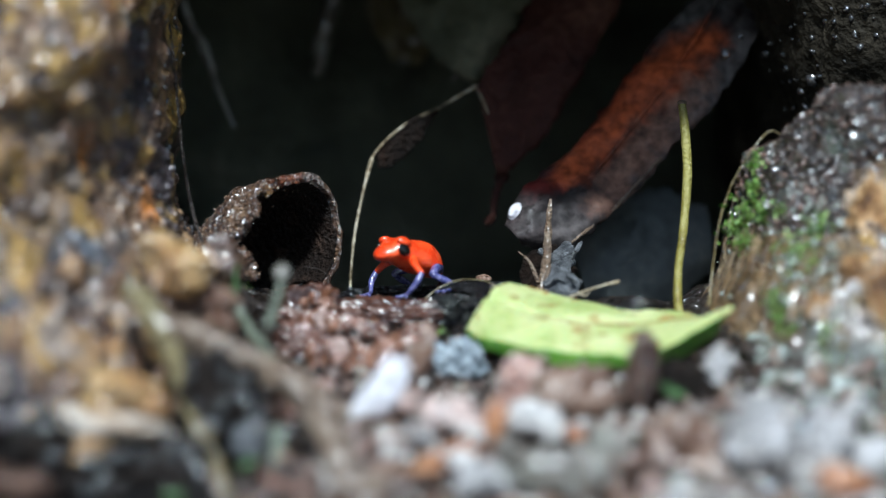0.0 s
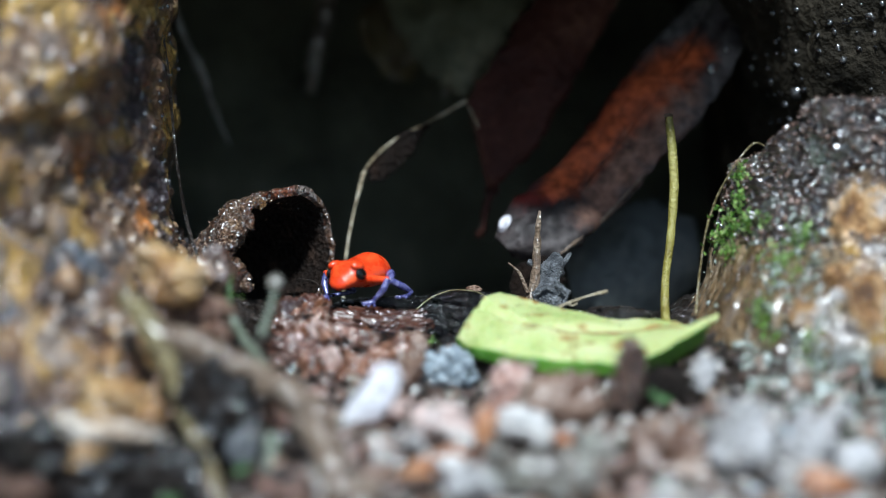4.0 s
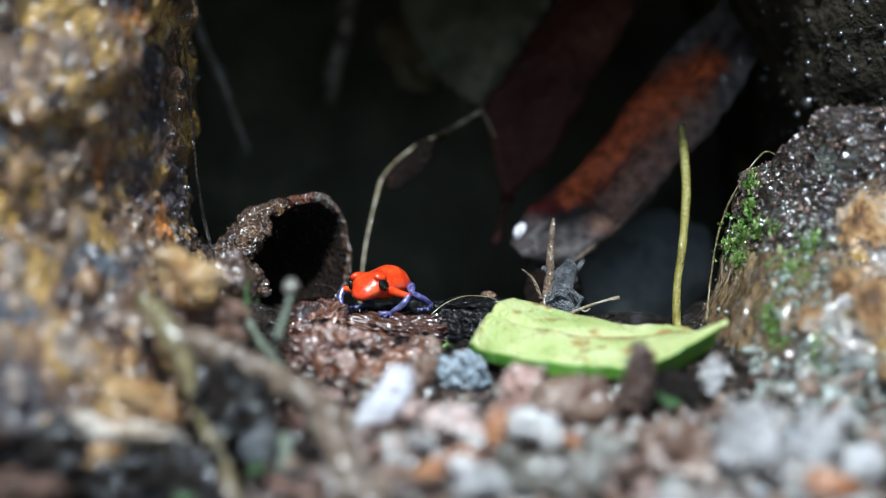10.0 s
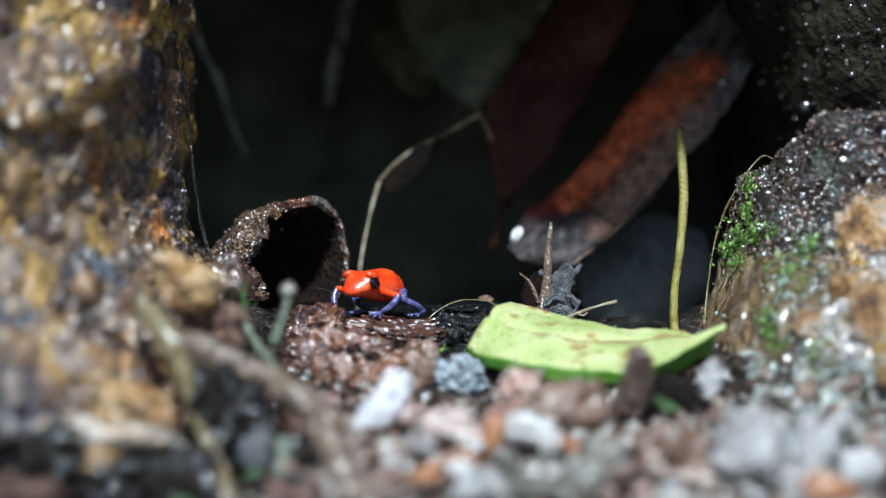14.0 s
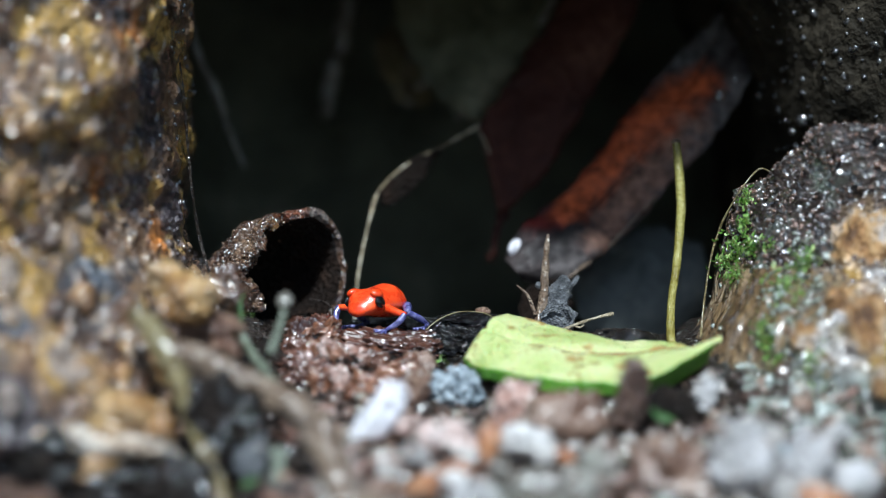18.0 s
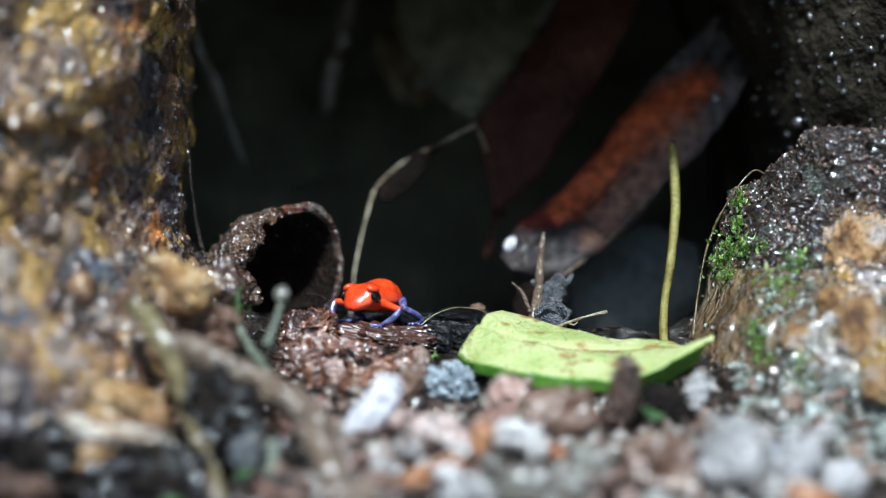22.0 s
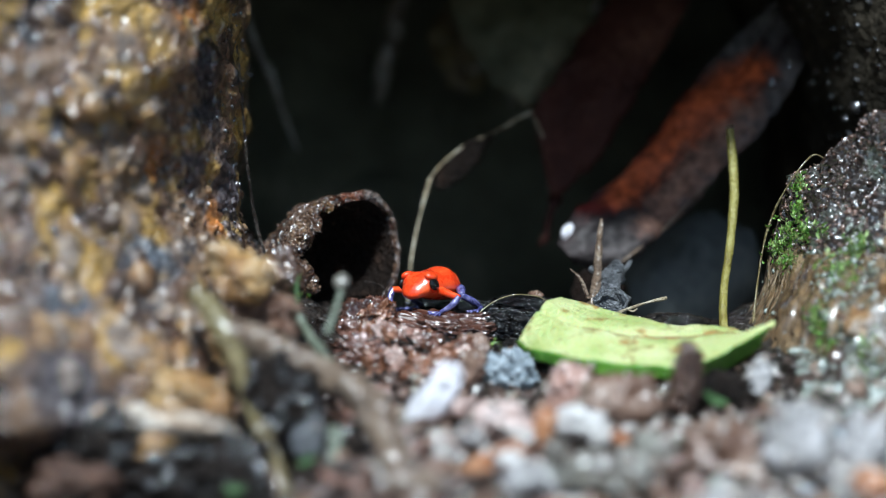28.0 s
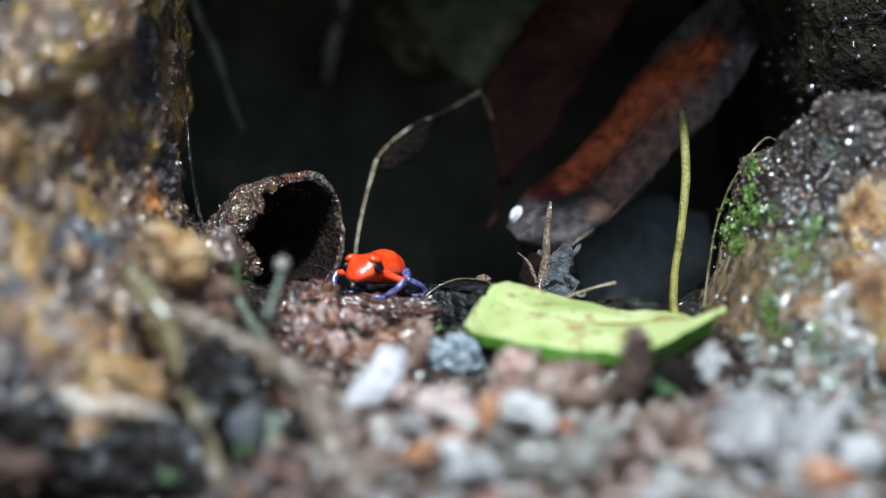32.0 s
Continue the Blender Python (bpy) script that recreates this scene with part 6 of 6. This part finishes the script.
def scatter():
    rng = random.Random(9)
    kinds = []
    for k in range(5):
        kinds.append((chip_mesh("litter_chip", 0.0038 + 0.0013 * k, 0.0024 + 0.0007 * k, 0.0016, 60 + k, bend=0.0016, jag=0.5, n=12, rings=2), ("pinkchip", "brownchip", "brownchip", "pinkchip", "brownchip")[k],
                      "small bark or leaf chip in the litter", "litter chip"))
    for k in range(4):
        s = 0.0018 + 0.0007 * k
        kinds.append((blob_mesh("pebble", (s, s * 0.9, s * 0.75), 70 + k, amp=0.4, sub=2, boxy=0.4), ("pebble", "brownchip", "bluegrit", "pebble")[k], "small stone or crumb in the litter", "pebble"))
    for me, mat, _, _ in kinds:
        me.materials.append(M[mat])
    for _ in range(400):
        me, mat, lab, cat = rng.choice(kinds[:5] + kinds)
        y = -0.03 - 0.15 * rng.random() ** 0.9
        half = 0.163 * (y + 0.80)
        x = rng.uniform(-half, half)
        if 0.0 < x < 0.09 and y > -0.1 or x < -0.045 and rng.random() < 0.75:
            continue
        if 0.055 < x < 0.085 and y > -0.125 and rng.random() < 0.6:
            continue
        z = height(x, y) + 0.0002
        ob = part(me.name.split(".")[0], me, M[mat], m=pose(x, y, z, rng.gauss(10, 14), rng.gauss(0, 14), rng.uniform(0, 360)))
        tagged(ob, lab, cat, "scattered litter")
    verts, faces = [], []
    base = [(1, 0, 0), (-1, 0, 0), (0, 1, 0), (0, -1, 0), (0, 0, 1), (0, 0, -1)]
    tris = [(0, 2, 4), (2, 1, 4), (1, 3, 4), (3, 0, 4), (2, 0, 5), (1, 2, 5), (3, 1, 5), (0, 3, 5)]
    for _ in range(9000):
        y = rng.uniform(-0.2, -0.045)
        half = 0.168 * (y + 0.80)
        x = rng.uniform(-half, half)
        r = rng.uniform(0.0004, 0.0014)
        c = Vector((x, y, height(x, y) + r * 0.3))
        k = len(verts)
        verts += [c + Vector((b[0] * r * rng.uniform(0.6, 1.4), b[1] * r * rng.uniform(0.6, 1.4), b[2] * r * rng.uniform(0.5, 1.0))) for b in base]
        faces += [tuple(k + i for i in t) for t in tris]
    tagged(part("grit", mesh_of("grit", verts, faces, smooth=True), M["grit"]), "fine mixed grit and crumbs over the soil", "grit", kind="stuff")


scatter()

# ---- what moves: the frog turns, lunges and settles ----
# seconds, place of the body, heading, nose-down tilt, lift of the elbows
FROG = [
    (0.0, (-0.0057, 0.0080, 0.0090), -144, -13, -32), (1.6, (-0.0057, 0.0080, 0.0090), -144, -13, -32), (1.8, (-0.0114, 0.0040, 0.0100), -147, -4, -30), (2.0, (-0.0156, 0.0000, 0.0064), -148, 9, -26), (2.2, (-0.0136, 0.0020, 0.0097), -147, -13, -28),
    (2.5, (-0.0139, 0.0020, 0.0114), -150, -14, -26), (3.3, (-0.0144, 0.0020, 0.0106), -146, -10, -20), (4.2, (-0.0176, -0.0020, 0.0073), -126, 14, 24), (4.5, (-0.0174, -0.0030, 0.0068), -124, 18, 34), (5.6, (-0.0174, -0.0030, 0.0072), -124, 18, 34), (5.8, (-0.0207, -0.0060, 0.0031), -127, 37, 54), (6.0, (-0.0200, -0.0060, 0.0037), -127, 36, 52), (6.3, (-0.0210, -0.0060, 0.0041), -127, 36, 52),
    (6.6, (-0.0195, -0.0050, 0.0046), -127, 31, 50), (8.2, (-0.0190, -0.0050, 0.0041), -127, 31, 50), (8.5, (-0.0197, -0.0060, 0.0028), -127, 34, 54), (8.8, (-0.0160, 0.0000, 0.0061), -126, 7, 4), (11.0, (-0.0158, 0.0000, 0.0060), -126, 7, 4), (11.3, (-0.0194, -0.0050, 0.0032), -127, 35, 52), (11.7, (-0.0194, -0.0050, 0.0029), -127, 35, 52),
    (12.0, (-0.0158, 0.0000, 0.0050), -126, 6, 4), (12.2, (-0.0152, 0.0000, 0.0053), -126, 4, 2), (13.0, (-0.0152, 0.0000, 0.0055), -126, 4, 2), (13.5, (-0.0167, 0.0000, 0.0073), -132, -7, 0), (14.5, (-0.0173, -0.0020, 0.0055), -126, 8, 17), (15.5, (-0.0182, -0.0040, 0.0040), -121, 22, 37), (16.8, (-0.0182, -0.0040, 0.0039), -121, 22, 37), (17.0, (-0.0190, -0.0060, 0.0021), -123, 32, 50),
    (17.3, (-0.0152, 0.0000, 0.0055), -126, 4, 2), (17.5, (-0.0153, 0.0000, 0.0053), -126, 4, 2), (19.0, (-0.0153, 0.0000, 0.0053), -126, 4, 2), (32.0, (-0.0153, 0.0000, 0.0053), -126, 4, 2),
]


def motions():
    walk(frog, [(t, pose(*p, 0, tilt, turn)) for t, p, turn, tilt, lift in FROG])
    for s in (-1, 1):
        upper, fore = arms[s]
        up_rows, fore_rows = [], []
        for t, p, turn, tilt, lift in FROG:
            k = min(max(lift / 50, 0.0), 1.0)
            raised, back, inward = lift, 0.65 * max(lift, 0), 0.0
            if s > 0 and lift >= 0:
                raised, back, inward = -16 + 52 * k, 12 * k, -25 * (1 - k)
            m = pose(SIZE * ARM_AT[0], SIZE * s * ARM_AT[1], SIZE * ARM_AT[2], s * raised, -0.6 * tilt, s * back)
            elbow = m @ Vector((SIZE * ELBOW[0], SIZE * s * ELBOW[1], SIZE * ELBOW[2]))
            up_rows.append((t, m))
            fore_rows.append((t, pose(*elbow, inward, -tilt + 0.75 * max(lift, 0), 0)))
        walk(upper, up_rows)
        walk(fore, fore_rows)
        walk(legs[s], [(t, pose(SIZE * LEG_AT[0], SIZE * s * LEG_AT[1], SIZE * LEG_AT[2], 0, -0.9 * tilt, 0)) for t, p, turn, tilt, lift in FROG])


motions()
